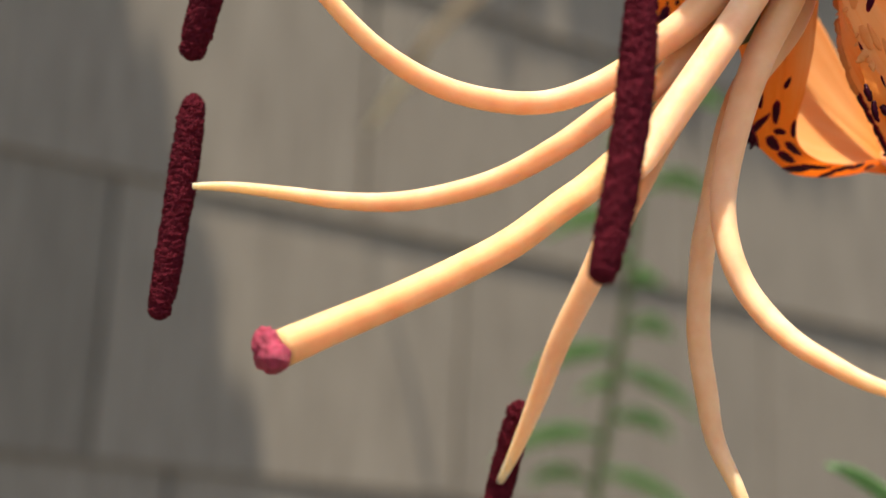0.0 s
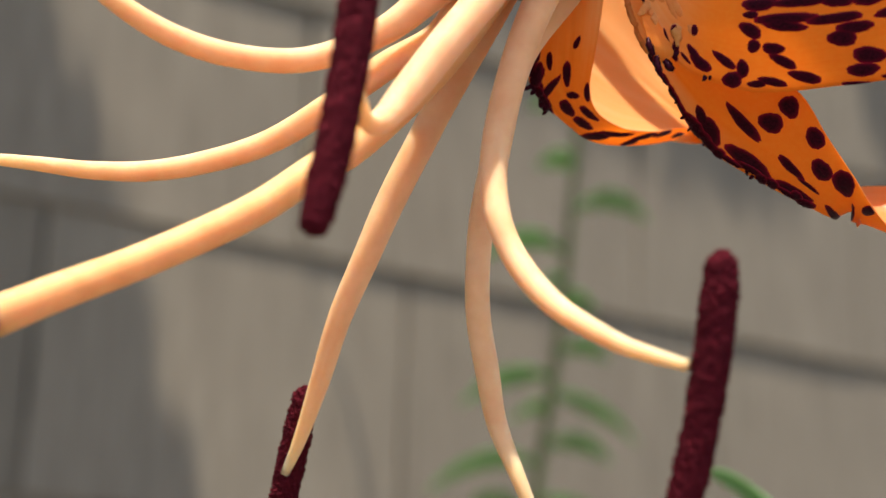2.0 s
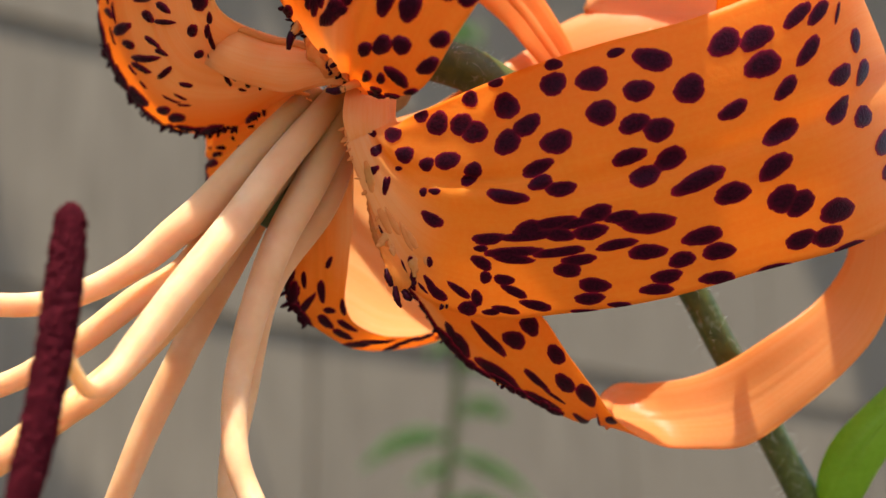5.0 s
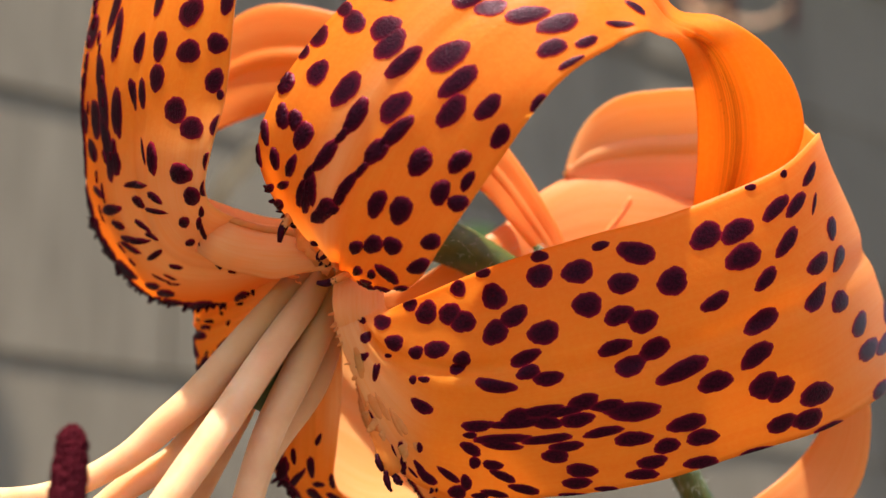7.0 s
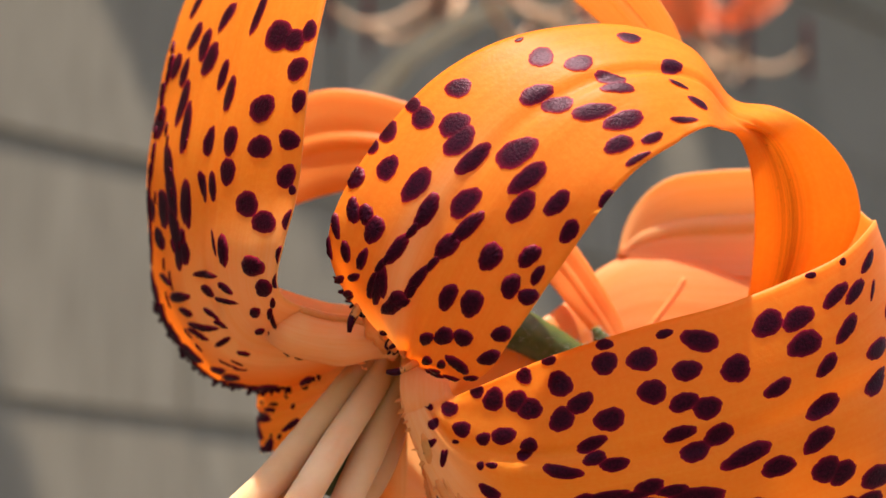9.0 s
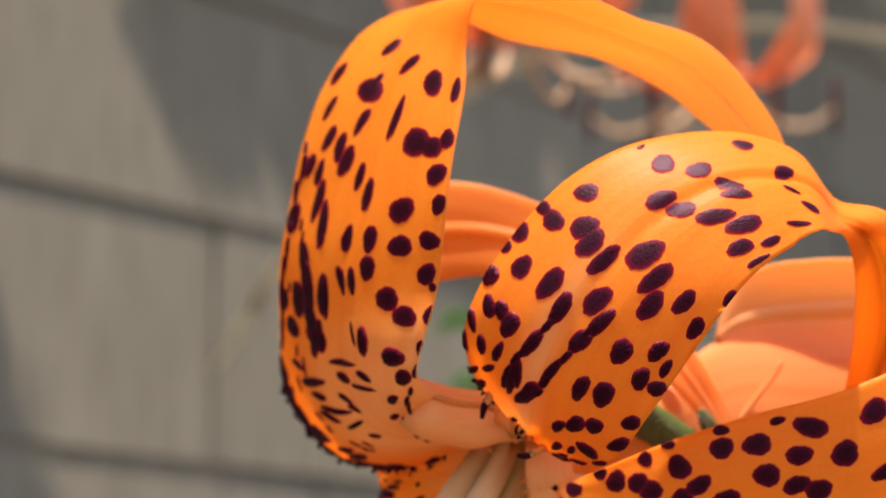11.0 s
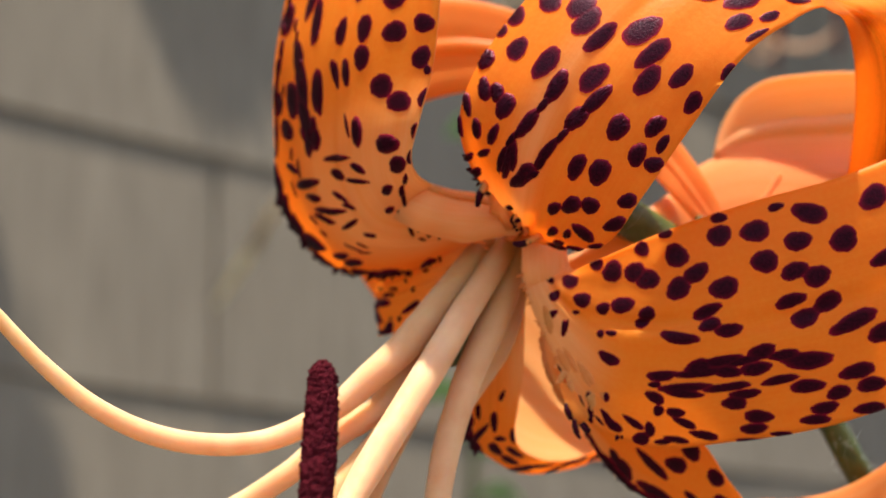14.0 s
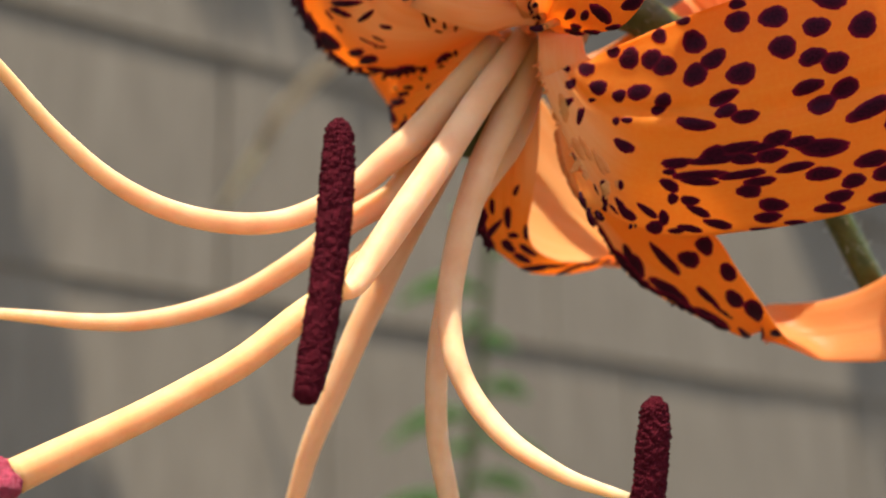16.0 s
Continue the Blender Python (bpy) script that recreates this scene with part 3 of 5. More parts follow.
A_SPOTS_3 = [
    (0.239, 0.642, 1.28, 0.70, 5), (0.264, 0.683, 1.25, 0.53, 14), (0.288, 0.692, 1.37, 0.59, 8), (0.228, 0.725, 2.34, 0.42, 0),
    (0.202, 0.708, 0.59, 0.26, -4), (0.273, 0.750, 1.07, 0.40, 7), (0.281, 0.792, 1.28, 0.47, 6), (0.273, 0.825, 1.19, 0.57, 14),
    (0.295, 0.900, 1.32, 0.59, 12), (0.292, 0.950, 1.23, 0.49, 10), (0.316, 0.992, 0.97, 0.26, 10), (0.290, 1.000, 1.13, 0.23, 8),
    (0.204, 0.767, 0.96, 0.44, 23), (0.209, 0.825, 0.54, 0.43, 82), (0.224, 0.833, 0.89, 0.40, 15), (0.233, 0.883, 1.13, 0.37, 30),
    (0.251, 0.950, 1.41, 0.38, 24), (0.228, 0.958, 1.06, 0.33, 16), (0.217, 0.967, 0.68, 0.31, -4),
]
A_SPOTS_4 = [
    (0.189, 0.900, 1.08, 0.31, 25), (0.204, 0.917, 0.70, 0.43, 83), (0.198, 0.967, 0.74, 0.59, -38), (0.172, 0.942, 0.90, 0.45, 10),
    (0.165, 0.917, 0.70, 0.30, 24), (0.161, 0.825, 0.37, 0.28, 89), (0.150, 0.950, 0.76, 0.33, 87), (0.145, 0.892, 0.46, 0.33, 88),
    (0.327, 0.108, 1.61, 0.81, 31), (0.317, 0.208, 1.13, 0.84, 17), (0.360, 0.250, 1.30, 0.98, 24), (0.316, 0.325, 1.17, 0.76, 10),
    (0.336, 0.367, 1.23, 0.85, 9), (0.314, 0.442, 1.23, 0.67, -4), (0.347, 0.483, 1.28, 0.85, -8), (0.328, 0.525, 1.28, 0.79, 0),
    (0.371, 0.592, 1.98, 0.81, -5), (0.398, 0.675, 1.46, 0.80, 3), (0.391, 0.125, 1.35, 0.97, 7),
]
A_SPOTS_5 = [
    (0.422, 0.150, 1.30, 0.91, 6), (0.426, 0.250, 1.46, 0.99, -3), (0.466, 0.125, 1.23, 0.64, -18), (0.490, 0.150, 1.22, 0.55, -19),
    (0.517, 0.092, 0.97, 0.48, -26), (0.483, 0.025, 0.34, 0.28, 66), (0.442, 0.017, 0.50, 0.24, 24), (0.472, 0.258, 1.22, 0.67, -36),
    (0.446, 0.358, 1.10, 0.61, -28), (0.398, 0.375, 1.10, 0.68, -5), (0.440, 0.508, 1.39, 0.90, -13), (0.433, 0.625, 1.45, 0.81, -14),
    (0.503, 0.392, 1.24, 0.72, -6), (0.534, 0.433, 1.02, 0.84, -33), (0.532, 0.317, 0.89, 0.68, -57), (0.514, 0.192, 0.83, 0.21, -54),
    (0.497, 0.508, 1.44, 0.71, -18), (0.523, 0.575, 1.17, 0.78, -3), (0.545, 0.700, 1.35, 0.87, -8),
]
A_SPOTS_6 = [
    (0.613, 0.750, 1.67, 0.89, -14), (0.552, 0.808, 1.79, 0.80, -6), (0.582, 0.833, 1.99, 0.78, -7), (0.558, 0.975, 1.53, 0.65, -2),
    (0.439, 0.750, 1.32, 1.02, -3), (0.453, 0.783, 1.23, 0.90, -16), (0.484, 0.850, 1.61, 0.95, 1), (0.453, 0.917, 1.32, 0.70, -1),
    (0.475, 0.933, 1.51, 0.78, 2), (0.495, 1.000, 1.51, 0.38, 6), (0.332, 0.700, 2.32, 0.75, 9), (0.334, 0.808, 1.45, 0.63, 8),
    (0.376, 0.800, 1.51, 0.73, 4), (0.389, 0.875, 1.31, 0.68, 11), (0.361, 0.867, 1.12, 0.59, 11), (0.350, 0.917, 1.29, 0.53, 9),
    (0.389, 0.975, 1.41, 0.55, 14), (0.433, 1.000, 1.51, 0.28, 1), (0.343, 0.958, 1.39, 0.43, 9),
]
A_SPOTS_7 = [
    (0.240, 0.667, 2.55, 0.39, 1), (0.277, 0.650, 1.83, 0.38, -4), (0.264, 0.750, 2.15, 0.36, 5), (0.229, 0.750, 1.77, 0.37, 11),
    (0.310, 0.758, 1.66, 0.40, 1),
]
SPOTS["a"] = (A_SPOTS_1, A_SPOTS_2, A_SPOTS_3, A_SPOTS_4, A_SPOTS_5, A_SPOTS_6, A_SPOTS_7,)
B_SPOTS_1 = [
    (0.545, 0.190, 1.0, 0.75, -10), (0.570, 0.450, 1.05, 0.72, -30), (0.470, 0.233, 1.30, 0.87, -45), (0.486, 0.367, 1.15, 0.87, -31),
    (0.495, 0.525, 1.15, 0.80, 58), (0.490, 0.608, 1.24, 0.57, 25), (0.475, 0.050, 0.44, 0.21, -14), (0.406, 0.142, 1.14, 0.88, -42),
    (0.433, 0.425, 1.25, 0.91, 3), (0.435, 0.533, 1.10, 0.97, -1), (0.448, 0.667, 1.51, 0.81, 18), (0.461, 0.783, 1.45, 0.90, 5),
    (0.555, 0.900, 1.05, 0.30, 17), (0.595, 0.775, 1.0, 0.34, 32), (0.570, 0.625, 0.85, 0.20, 29), (0.431, 0.867, 1.17, 0.67, 11),
    (0.466, 0.925, 0.93, 0.41, 7), (0.429, 0.967, 1.15, 0.27, 6), (0.376, 0.033, 0.98, 0.59, -60),
]
B_SPOTS_2 = [
    (0.101, 0.930, 1.0, 0.5, 20), (0.118, 0.965, 0.8, 0.35, 10), (0.140, 0.975, 0.8, 0.3, 10),
    (0.367, 0.125, 1.22, 0.84, -53), (0.371, 0.275, 1.28, 1.07, -26), (0.358, 0.350, 1.37, 1.02, -1), (0.345, 0.025, 1.09, 0.80, -49),
    (0.327, 0.008, 0.73, 0.51, -33), (0.294, 0.025, 1.06, 0.76, -37), (0.312, 0.142, 1.14, 0.82, -28), (0.306, 0.308, 1.48, 0.93, -2),
    (0.347, 0.450, 1.50, 0.78, 8), (0.369, 0.583, 1.65, 1.15, 3), (0.350, 0.692, 1.54, 0.85, 9), (0.286, 0.408, 1.50, 0.72, 4),
    (0.306, 0.533, 1.36, 0.99, 1), (0.321, 0.742, 1.33, 0.86, 3), (0.338, 0.850, 1.10, 0.72, 0), (0.365, 0.992, 0.84, 0.41, -2),
    (0.261, 0.092, 1.06, 0.57, -29), (0.262, 0.158, 0.88, 0.63, -30), (0.250, 0.225, 1.18, 0.81, 6),
]
B_SPOTS_3 = [
    (0.237, 0.033, 1.02, 0.41, -36), (0.213, 0.108, 0.93, 0.44, -12), (0.207, 0.008, 0.94, 0.33, -9), (0.215, 0.208, 0.95, 0.45, 12),
    (0.189, 0.158, 0.97, 0.29, 54), (0.286, 0.600, 1.50, 0.65, 12), (0.261, 0.558, 1.22, 0.77, 21), (0.240, 0.358, 1.38, 0.62, 20),
    (0.218, 0.492, 1.52, 0.46, 21), (0.187, 0.417, 1.45, 0.60, 22), (0.194, 0.308, 1.95, 0.42, 6), (0.266, 0.742, 1.18, 0.80, -3),
    (0.279, 0.875, 0.97, 0.70, -7), (0.316, 0.950, 0.94, 0.64, -11), (0.246, 0.875, 1.10, 0.62, -20), (0.264, 0.942, 0.91, 0.37, -6),
    (0.242, 0.958, 0.76, 0.65, -56), (0.215, 0.658, 1.12, 0.67, 2), (0.218, 0.767, 1.18, 0.80, -3),
]
B_SPOTS_4 = [
    (0.165, 0.625, 0.68, 0.53, 20), (0.176, 0.708, 0.92, 0.73, 38), (0.183, 0.800, 0.79, 0.70, -8), (0.200, 0.950, 0.73, 0.69, 82),
    (0.174, 0.958, 1.00, 0.61, 23), (0.150, 0.850, 1.34, 0.57, -59), (0.132, 0.692, 1.02, 0.40, -7), (0.141, 0.775, 0.77, 0.33, -15),
    (0.112, 0.850, 1.18, 0.39, -21), (0.171, 0.033, 1.03, 0.27, 47), (0.150, 0.042, 1.31, 0.37, 43), (0.217, 0.308, 0.71, 0.35, 19),
    (0.193, 0.275, 1.50, 0.32, 12), (0.200, 0.333, 1.32, 0.45, 0), (0.180, 0.392, 1.49, 0.51, 35), (0.222, 0.492, 1.19, 0.40, 22),
    (0.191, 0.458, 0.60, 0.37, 42), (0.264, 0.392, 0.85, 0.33, 13), (0.228, 0.333, 0.67, 0.31, 23),
]
B_SPOTS_5 = [
    (0.275, 0.575, 1.00, 0.33, 11), (0.240, 0.533, 0.89, 0.33, 20), (0.206, 0.483, 0.77, 0.35, 19),
]
SPOTS["b"] = (B_SPOTS_1, B_SPOTS_2, B_SPOTS_3, B_SPOTS_4, B_SPOTS_5,)
C_SPOTS_1 = [
    (0.204, 0.750, 0.6, 0.22, 30), (0.192, 0.705, 0.5, 0.2, 40), (0.182, 0.650, 0.7, 0.18, 50), (0.165, 0.565, 0.6, 0.15, 60), (0.150, 0.480, 0.5, 0.13, 60),
    (0.561, 0.092, 1.38, 0.90, 3), (0.587, 0.425, 1.17, 0.63, 38), (0.569, 0.642, 1.42, 0.59, 45), (0.547, 0.825, 1.26, 1.11, -4),
    (0.539, 0.958, 1.32, 0.45, 4), (0.541, 0.417, 1.70, 1.19, -85), (0.550, 0.442, 0.94, 0.42, 24), (0.528, 0.150, 1.25, 0.62, 25),
    (0.510, 0.425, 1.48, 0.56, 22), (0.510, 0.650, 2.34, 0.48, 11), (0.483, 0.800, 1.79, 1.21, -66), (0.477, 0.883, 1.33, 0.91, -68),
    (0.484, 0.958, 0.98, 0.72, -17), (0.499, 0.217, 1.23, 0.83, 34), (0.488, 0.317, 1.41, 0.84, 6), (0.473, 0.383, 1.37, 1.05, 24),
    (0.475, 0.117, 1.22, 0.74, 11), (0.466, 0.200, 1.17, 0.73, 10), (0.457, 0.483, 1.38, 0.48, 8),
]
C_SPOTS_2 = [
    (0.450, 0.933, 1.04, 1.00, 88), (0.437, 0.567, 1.40, 0.88, -3), (0.418, 0.783, 1.45, 1.13, -71), (0.420, 0.967, 0.83, 0.82, 78),
    (0.426, 0.067, 1.56, 1.21, -26), (0.439, 0.242, 1.90, 0.82, 2), (0.415, 0.317, 2.17, 0.83, -9), (0.398, 0.492, 1.31, 0.71, -11),
    (0.394, 0.642, 1.20, 0.93, -21), (0.383, 0.808, 1.42, 0.91, -67), (0.385, 0.942, 1.18, 0.75, -74), (0.389, 0.225, 1.91, 0.74, -33),
    (0.367, 0.658, 1.20, 0.94, -40), (0.352, 0.950, 1.06, 0.86, -32), (0.338, 0.983, 0.50, 0.34, -29), (0.360, 0.500, 1.62, 0.48, -29),
    (0.358, 0.575, 1.56, 0.53, -26), (0.361, 0.283, 2.66, 0.96, -32), (0.356, 0.208, 1.77, 0.79, -45),
]
C_SPOTS_3 = [
    (0.350, 0.400, 2.22, 0.73, -15), (0.332, 0.325, 2.58, 0.94, -37), (0.310, 0.417, 1.51, 0.74, -33), (0.354, 0.067, 1.61, 1.00, -60),
    (0.328, 0.167, 2.00, 0.82, -62), (0.332, 0.792, 1.51, 0.98, -53), (0.308, 0.892, 1.55, 0.87, -61), (0.303, 1.000, 0.98, 0.62, -35),
    (0.295, 0.700, 1.52, 0.67, -25), (0.306, 0.633, 1.51, 0.22, -29), (0.266, 0.867, 1.79, 0.78, -64), (0.264, 1.000, 0.82, 0.51, -28),
    (0.239, 0.925, 1.25, 0.66, -59), (0.237, 1.000, 0.76, 0.48, 6), (0.222, 0.933, 0.52, 0.29, 63), (0.218, 0.883, 0.59, 0.29, 66),
    (0.228, 0.825, 0.89, 0.44, -76), (0.215, 0.742, 0.54, 0.33, -71), (0.198, 0.717, 1.48, 0.19, 50),
]
C_SPOTS_4 = [
    (0.283, 0.558, 2.66, 0.30, -74), (0.270, 0.533, 1.27, 0.44, -57), (0.262, 0.692, 1.26, 0.30, -53), (0.253, 0.667, 2.02, 0.19, -65),
    (0.279, 0.333, 2.59, 0.45, -80), (0.266, 0.350, 1.28, 0.40, -63), (0.253, 0.500, 1.08, 0.23, -38), (0.250, 0.408, 2.44, 0.30, -63),
    (0.242, 0.525, 1.03, 0.23, -54), (0.248, 0.350, 1.57, 0.33, -53), (0.231, 0.467, 1.31, 0.24, -82), (0.213, 0.483, 0.56, 0.24, -13),
    (0.297, 0.225, 1.69, 0.30, -64), (0.273, 0.042, 1.62, 1.41, 37), (0.259, 0.058, 1.64, 1.22, 89), (0.242, 0.108, 2.02, 1.06, -63),
    (0.220, 0.200, 1.23, 0.57, -67), (0.209, 0.175, 1.38, 0.74, -78), (0.183, 0.008, 1.74, 1.15, -49),
]
C_SPOTS_5 = [
    (0.147, 0.000, 1.04, 0.97, 69), (0.292, 0.042, 1.38, 1.20, -76), (0.211, 0.850, 1.02, 0.25, 53), (0.185, 0.617, 1.08, 0.15, 57),
    (0.167, 0.483, 0.45, 0.09, 23), (0.350, 0.208, 2.08, 0.97, -27), (0.349, 0.417, 2.30, 0.59, -13), (0.314, 0.383, 1.77, 1.24, -9),
    (0.383, 0.225, 2.25, 0.63, -25),
]
SPOTS["c"] = (C_SPOTS_1, C_SPOTS_2, C_SPOTS_3, C_SPOTS_4, C_SPOTS_5,)
D_SPOTS_1 = [
    (0.222, 0.558, 1.98, 0.44, -17), (0.207, 0.500, 0.85, 0.28, -7), (0.176, 0.767, 1.18, 0.31, 13), (0.239, 0.683, 2.01, 0.66, -32),
    (0.211, 0.933, 0.83, 0.57, 26), (0.222, 0.967, 1.25, 0.28, -10), (0.239, 0.583, 1.57, 0.34, -7),
]
SPOTS["d"] = (D_SPOTS_1,)
E_SPOTS_1 = [
    (0.264, 0.317, 0.79, 0.26, 7), (0.253, 0.700, 0.48, 0.28, -13), (0.301, 0.567, 1.03, 0.40, 0), (0.284, 0.125, 0.89, 0.41, -53),
    (0.303, 0.083, 0.58, 0.52, -77), (0.316, 0.233, 1.42, 0.35, -60), (0.349, 0.625, 0.57, 0.31, 65), (0.356, 0.925, 0.91, 0.24, -1),
    (0.371, 0.375, 0.88, 0.51, 3), (0.402, 0.775, 1.18, 0.29, 10), (0.415, 0.442, 1.04, 0.42, 3), (0.459, 0.317, 1.04, 0.66, 41),
    (0.484, 0.700, 1.31, 0.37, 15), (0.528, 0.350, 0.67, 0.52, 33), (0.541, 0.750, 1.17, 0.35, 22), (0.580, 0.833, 1.21, 0.28, 5),
    (0.624, 0.475, 0.84, 0.27, 2),
]
SPOTS["e"] = (E_SPOTS_1,)
F_SPOTS_1 = [
    (0.200, 0.150, 0.88, 0.80, 50), (0.193, 0.367, 0.94, 0.86, 23), (0.231, 0.150, 1.14, 0.77, -37), (0.244, 0.375, 1.18, 0.84, -42),
    (0.266, 0.225, 1.47, 1.00, -56), (0.176, 0.500, 2.21, 0.45, 20), (0.220, 0.633, 1.35, 0.43, 10), (0.237, 0.692, 1.16, 0.21, 3),
    (0.194, 0.850, 2.19, 0.83, 11), (0.228, 0.883, 1.83, 0.55, -6), (0.163, 0.808, 1.37, 0.87, 26), (0.152, 0.750, 0.90, 0.53, 23),
    (0.266, 0.917, 1.26, 0.53, 35), (0.292, 0.325, 1.09, 0.85, -21), (0.145, 0.975, 0.77, 0.52, -21), (0.152, 0.992, 0.82, 0.58, -9),
    (0.303, 0.042, 0.81, 0.60, -63),
]
SPOTS["f"] = (F_SPOTS_1,)


# ---- the lily ----
VIEW_TILT = 18.07
lily = new("tiger_lily")
lily.matrix_world = pose(0, 0, 0, VIEW_TILT)
tagged(lily, "orange tiger lily with maroon spots and curled-back petals", "flower")

PETALS = {
    "a": Petal(PETAL_A, 1, seed=1, flute=0.05, span=51.475, lead=-0.0021, folds=((0.10, 0.27, 0.43, 0.025, 0.6), (0.10, 0.29, 0.50, 0.05, -0.75))),
    "b": Petal(PETAL_B, 1, seed=2, span=44.903, folds=((0.66, 1.1, 0.66, 0.10, 0.8),)),
    "c": Petal(PETAL_C, 1, seed=3, flute=0.03, span=56.741, lead=-0.0089, folds=((0.17, 0.30, 0.86, 0.05, -0.4), (0.18, 0.36, 0.55, 0.06, 0.5))),
    "d": Petal(PETAL_D, -1, seed=4, span=47.429),
    "e": Petal(PETAL_E, -1, seed=5, groove=0.1, flute=0.22, span=31.294),
    "f": Petal(PETAL_F, 1, seed=6, groove=0.03, flute=0.03, wave=0.1, span=70.638, lead=-0.0034),
}


def fade(x, a, b):
    """1 below a, 0 above b, smooth between."""
    q = np.clip((b - x) / (b - a), 0, 1)
    return q * q * (3 - 2 * q)


# where each petal is pale and smooth towards its narrow base, with sunlight painted on some outer ends
CLAW_AND_SUNLIT = {
    # a's last term paints the sunlight on its outer end
    "a": lambda u, v: 0.9 * fade(u, 0.04, 0.09) + 0.95 * fade(u, 0.10, 0.18) * fade(-v, -0.74, -0.45) + 0.6 * fade(-u, -0.64, -0.44),
    "b": lambda u, v: fade(u, 0.03, 0.10) + fade(u, 0.10, 0.18) * fade(v, 0.25, 0.5) + 0.8 * fade(u, 0.16, 0.45) * np.exp(-(((v - 0.40) / 0.08) ** 2)),
    # c's last term paints its tip paler, as lit
    "c": lambda u, v: fade(u, 0.06, 0.16) + 0.85 * fade(u, 0.22, 0.36) * fade(-v, -0.5, -0.12) + 0.55 * fade(-u, -0.86, -0.66),
    "d": lambda u, v: 0.5 * fade(u, 0.05, 0.2) + 0.2 * fade(-u, -0.92, -0.70),
    "e": lambda u, v: 0.75 * fade(u, 0.08, 0.30) + 0.6 * fade(u, 0.2, 0.35) * fade(-v, -0.9, -0.7) + 0.85 * fade(-u, -0.82, -0.70),
    "f": lambda u, v: fade(u, 0.049, 0.121) + 0.8 * fade(u, 0.121, 0.206) * fade(-v, -0.85, -0.6),
}
RIB = {"b": lambda u, v: fade(-u, -0.76, -0.66) * np.exp(-(((v - 0.66) / 0.13) ** 2)), "a": lambda u, v: fade(-u, -0.78, -0.70) * np.exp(-(((v - 0.5) / 0.04) ** 2)) * 0.7}
OUTER = {"a": 1.0, "b": 0.3, "c": 0.8, "d": 0.25, "e": 0.9, "f": 0.55}     # how pale the outer face is
petal_obs = {}
for key, pt in PETALS.items():
    petal_obs[key] = mesh_part("petal", pt.mesh(0.5, CLAW_AND_SUNLIT[key], RIB.get(key), OUTER[key]), M_PETAL, lily)
mesh_part("claw_wall", Petal(PETAL_RIM, 1, groove=0.0, wave=0.0, seed=8, flute=0.0).mesh(0.4, lambda u, v: 0.8 + 0 * u), M_PETAL, petal_obs["c"], "pale far wall of the rolled petal base")
for rows_, key, sd in ((CLAW_C, "c", 14), (CLAW_A, "a", 15)):
    mesh_part("claw", Petal(rows_, -1 if key == "c" else 1, groove=0.0, wave=0.04, seed=sd, flute=0.02).mesh(0.5, lambda u, v: 0.9 + 0 * u), M_PETAL, petal_obs[key], "smooth pale narrow base of the petal")
LIP = [(r[3], r[4] - 0.15, r[5]) for r in CLAW_C]
mesh_part("lip", tube_mesh("lip", LIP, (0.15, 0.28, 0.3, 0.28, 0.2, 0.1), n=50, sides=12), M_FRINGE, petal_obs["c"], "thick cream lip of the rolled petal base")


def spot_mesh(pt, u, v, length, width, turn, seed, high=0.09):
    """A raised dark spot lying on the sheet: half length and half width in millimetres."""
    rng = np.random.default_rng(seed)
    ph = rng.uniform(0, 6.28, 3)
    p, n, du, dv = pt.at(u, v)
    lu, lv = max(np.linalg.norm(du), 1.0), max(np.linalg.norm(dv), 1.0)
    sides = 34
    ct, st = math.cos(radians(turn)), math.sin(radians(turn))
    verts = [p + n * (high + 0.075)]
    for r, h in ((0.55, 0.9), (0.86, 0.6), (1.0, -0.12)):
        for k in range(sides):
            a = 2 * math.pi * k / sides
            wob = 1 + 0.07 * math.sin(2 * a + ph[0]) + 0.05 * math.sin(3 * a + ph[1]) + 0.025 * math.sin(7 * a + ph[2]) + 0.02 * math.sin(11 * a + ph[0] * 3)
            x, y = r * wob * length * math.cos(a), r * wob * width * math.sin(a)
            uu, vv = u + (x * ct - y * st) / lu, v + (x * st + y * ct) / lv
            q, m, _, _ = pt.at(uu, vv)
            verts.append(q + m * (high * h * (1 + (rng.uniform(-0.35, 0.5) if high > 0.1 else 0)) + 0.06))
    faces = [(0, 1 + k, 1 + (k + 1) % sides) for k in range(sides)]
    for ring in range(2):
        o = 1 + ring * sides
        for k in range(sides):
            k2 = (k + 1) % sides
            faces.append((o + k, o + sides + k, o + sides + k2, o + k2))
    me = from_arrays("spot", np.array(verts) * MM, faces)
    mark = me.attributes.new("rim", "FLOAT", "POINT")
    mark.data.foreach_set("value", np.array([0.0] * (1 + sides) + [0.22] * sides + [1.0] * sides, dtype=np.float32))
    return me


for key, groups in SPOTS.items():
    for i, (u, v, l, w, turn) in enumerate(itertools.chain(*groups)):
        high = 0.18 if key in "bc" and u < 0.3 else 0.035     # warty near the throat
        mesh_part("spot", spot_mesh(PETALS[key], u, v, l, w, turn, i, high), M_SPOT, petal_obs[key])

# stamens: a pale filament each, with a swinging anther


def anther_mesh(p0, p1, r=1.15, bend=(0, 0, 0), seed=0):
    p0, p1 = np.array(p0, float), np.array(p1, float)
    ts = np.array([0, 0.03, 0.1, 0.3, 0.55, 0.8, 0.93, 0.985, 1.0])
    rs = np.array([0.25, 0.72, 0.95, 1.05, 1.02, 0.98, 0.86, 0.62, 0.2]) * r
    pts = [p0 + (p1 - p0) * t + np.array(bend) * 4 * t * (1 - t) for t in ts]
    return tube_mesh("anther", pts, rs, n=240, sides=64, flat=0.85, rough=0.21, seed=seed)


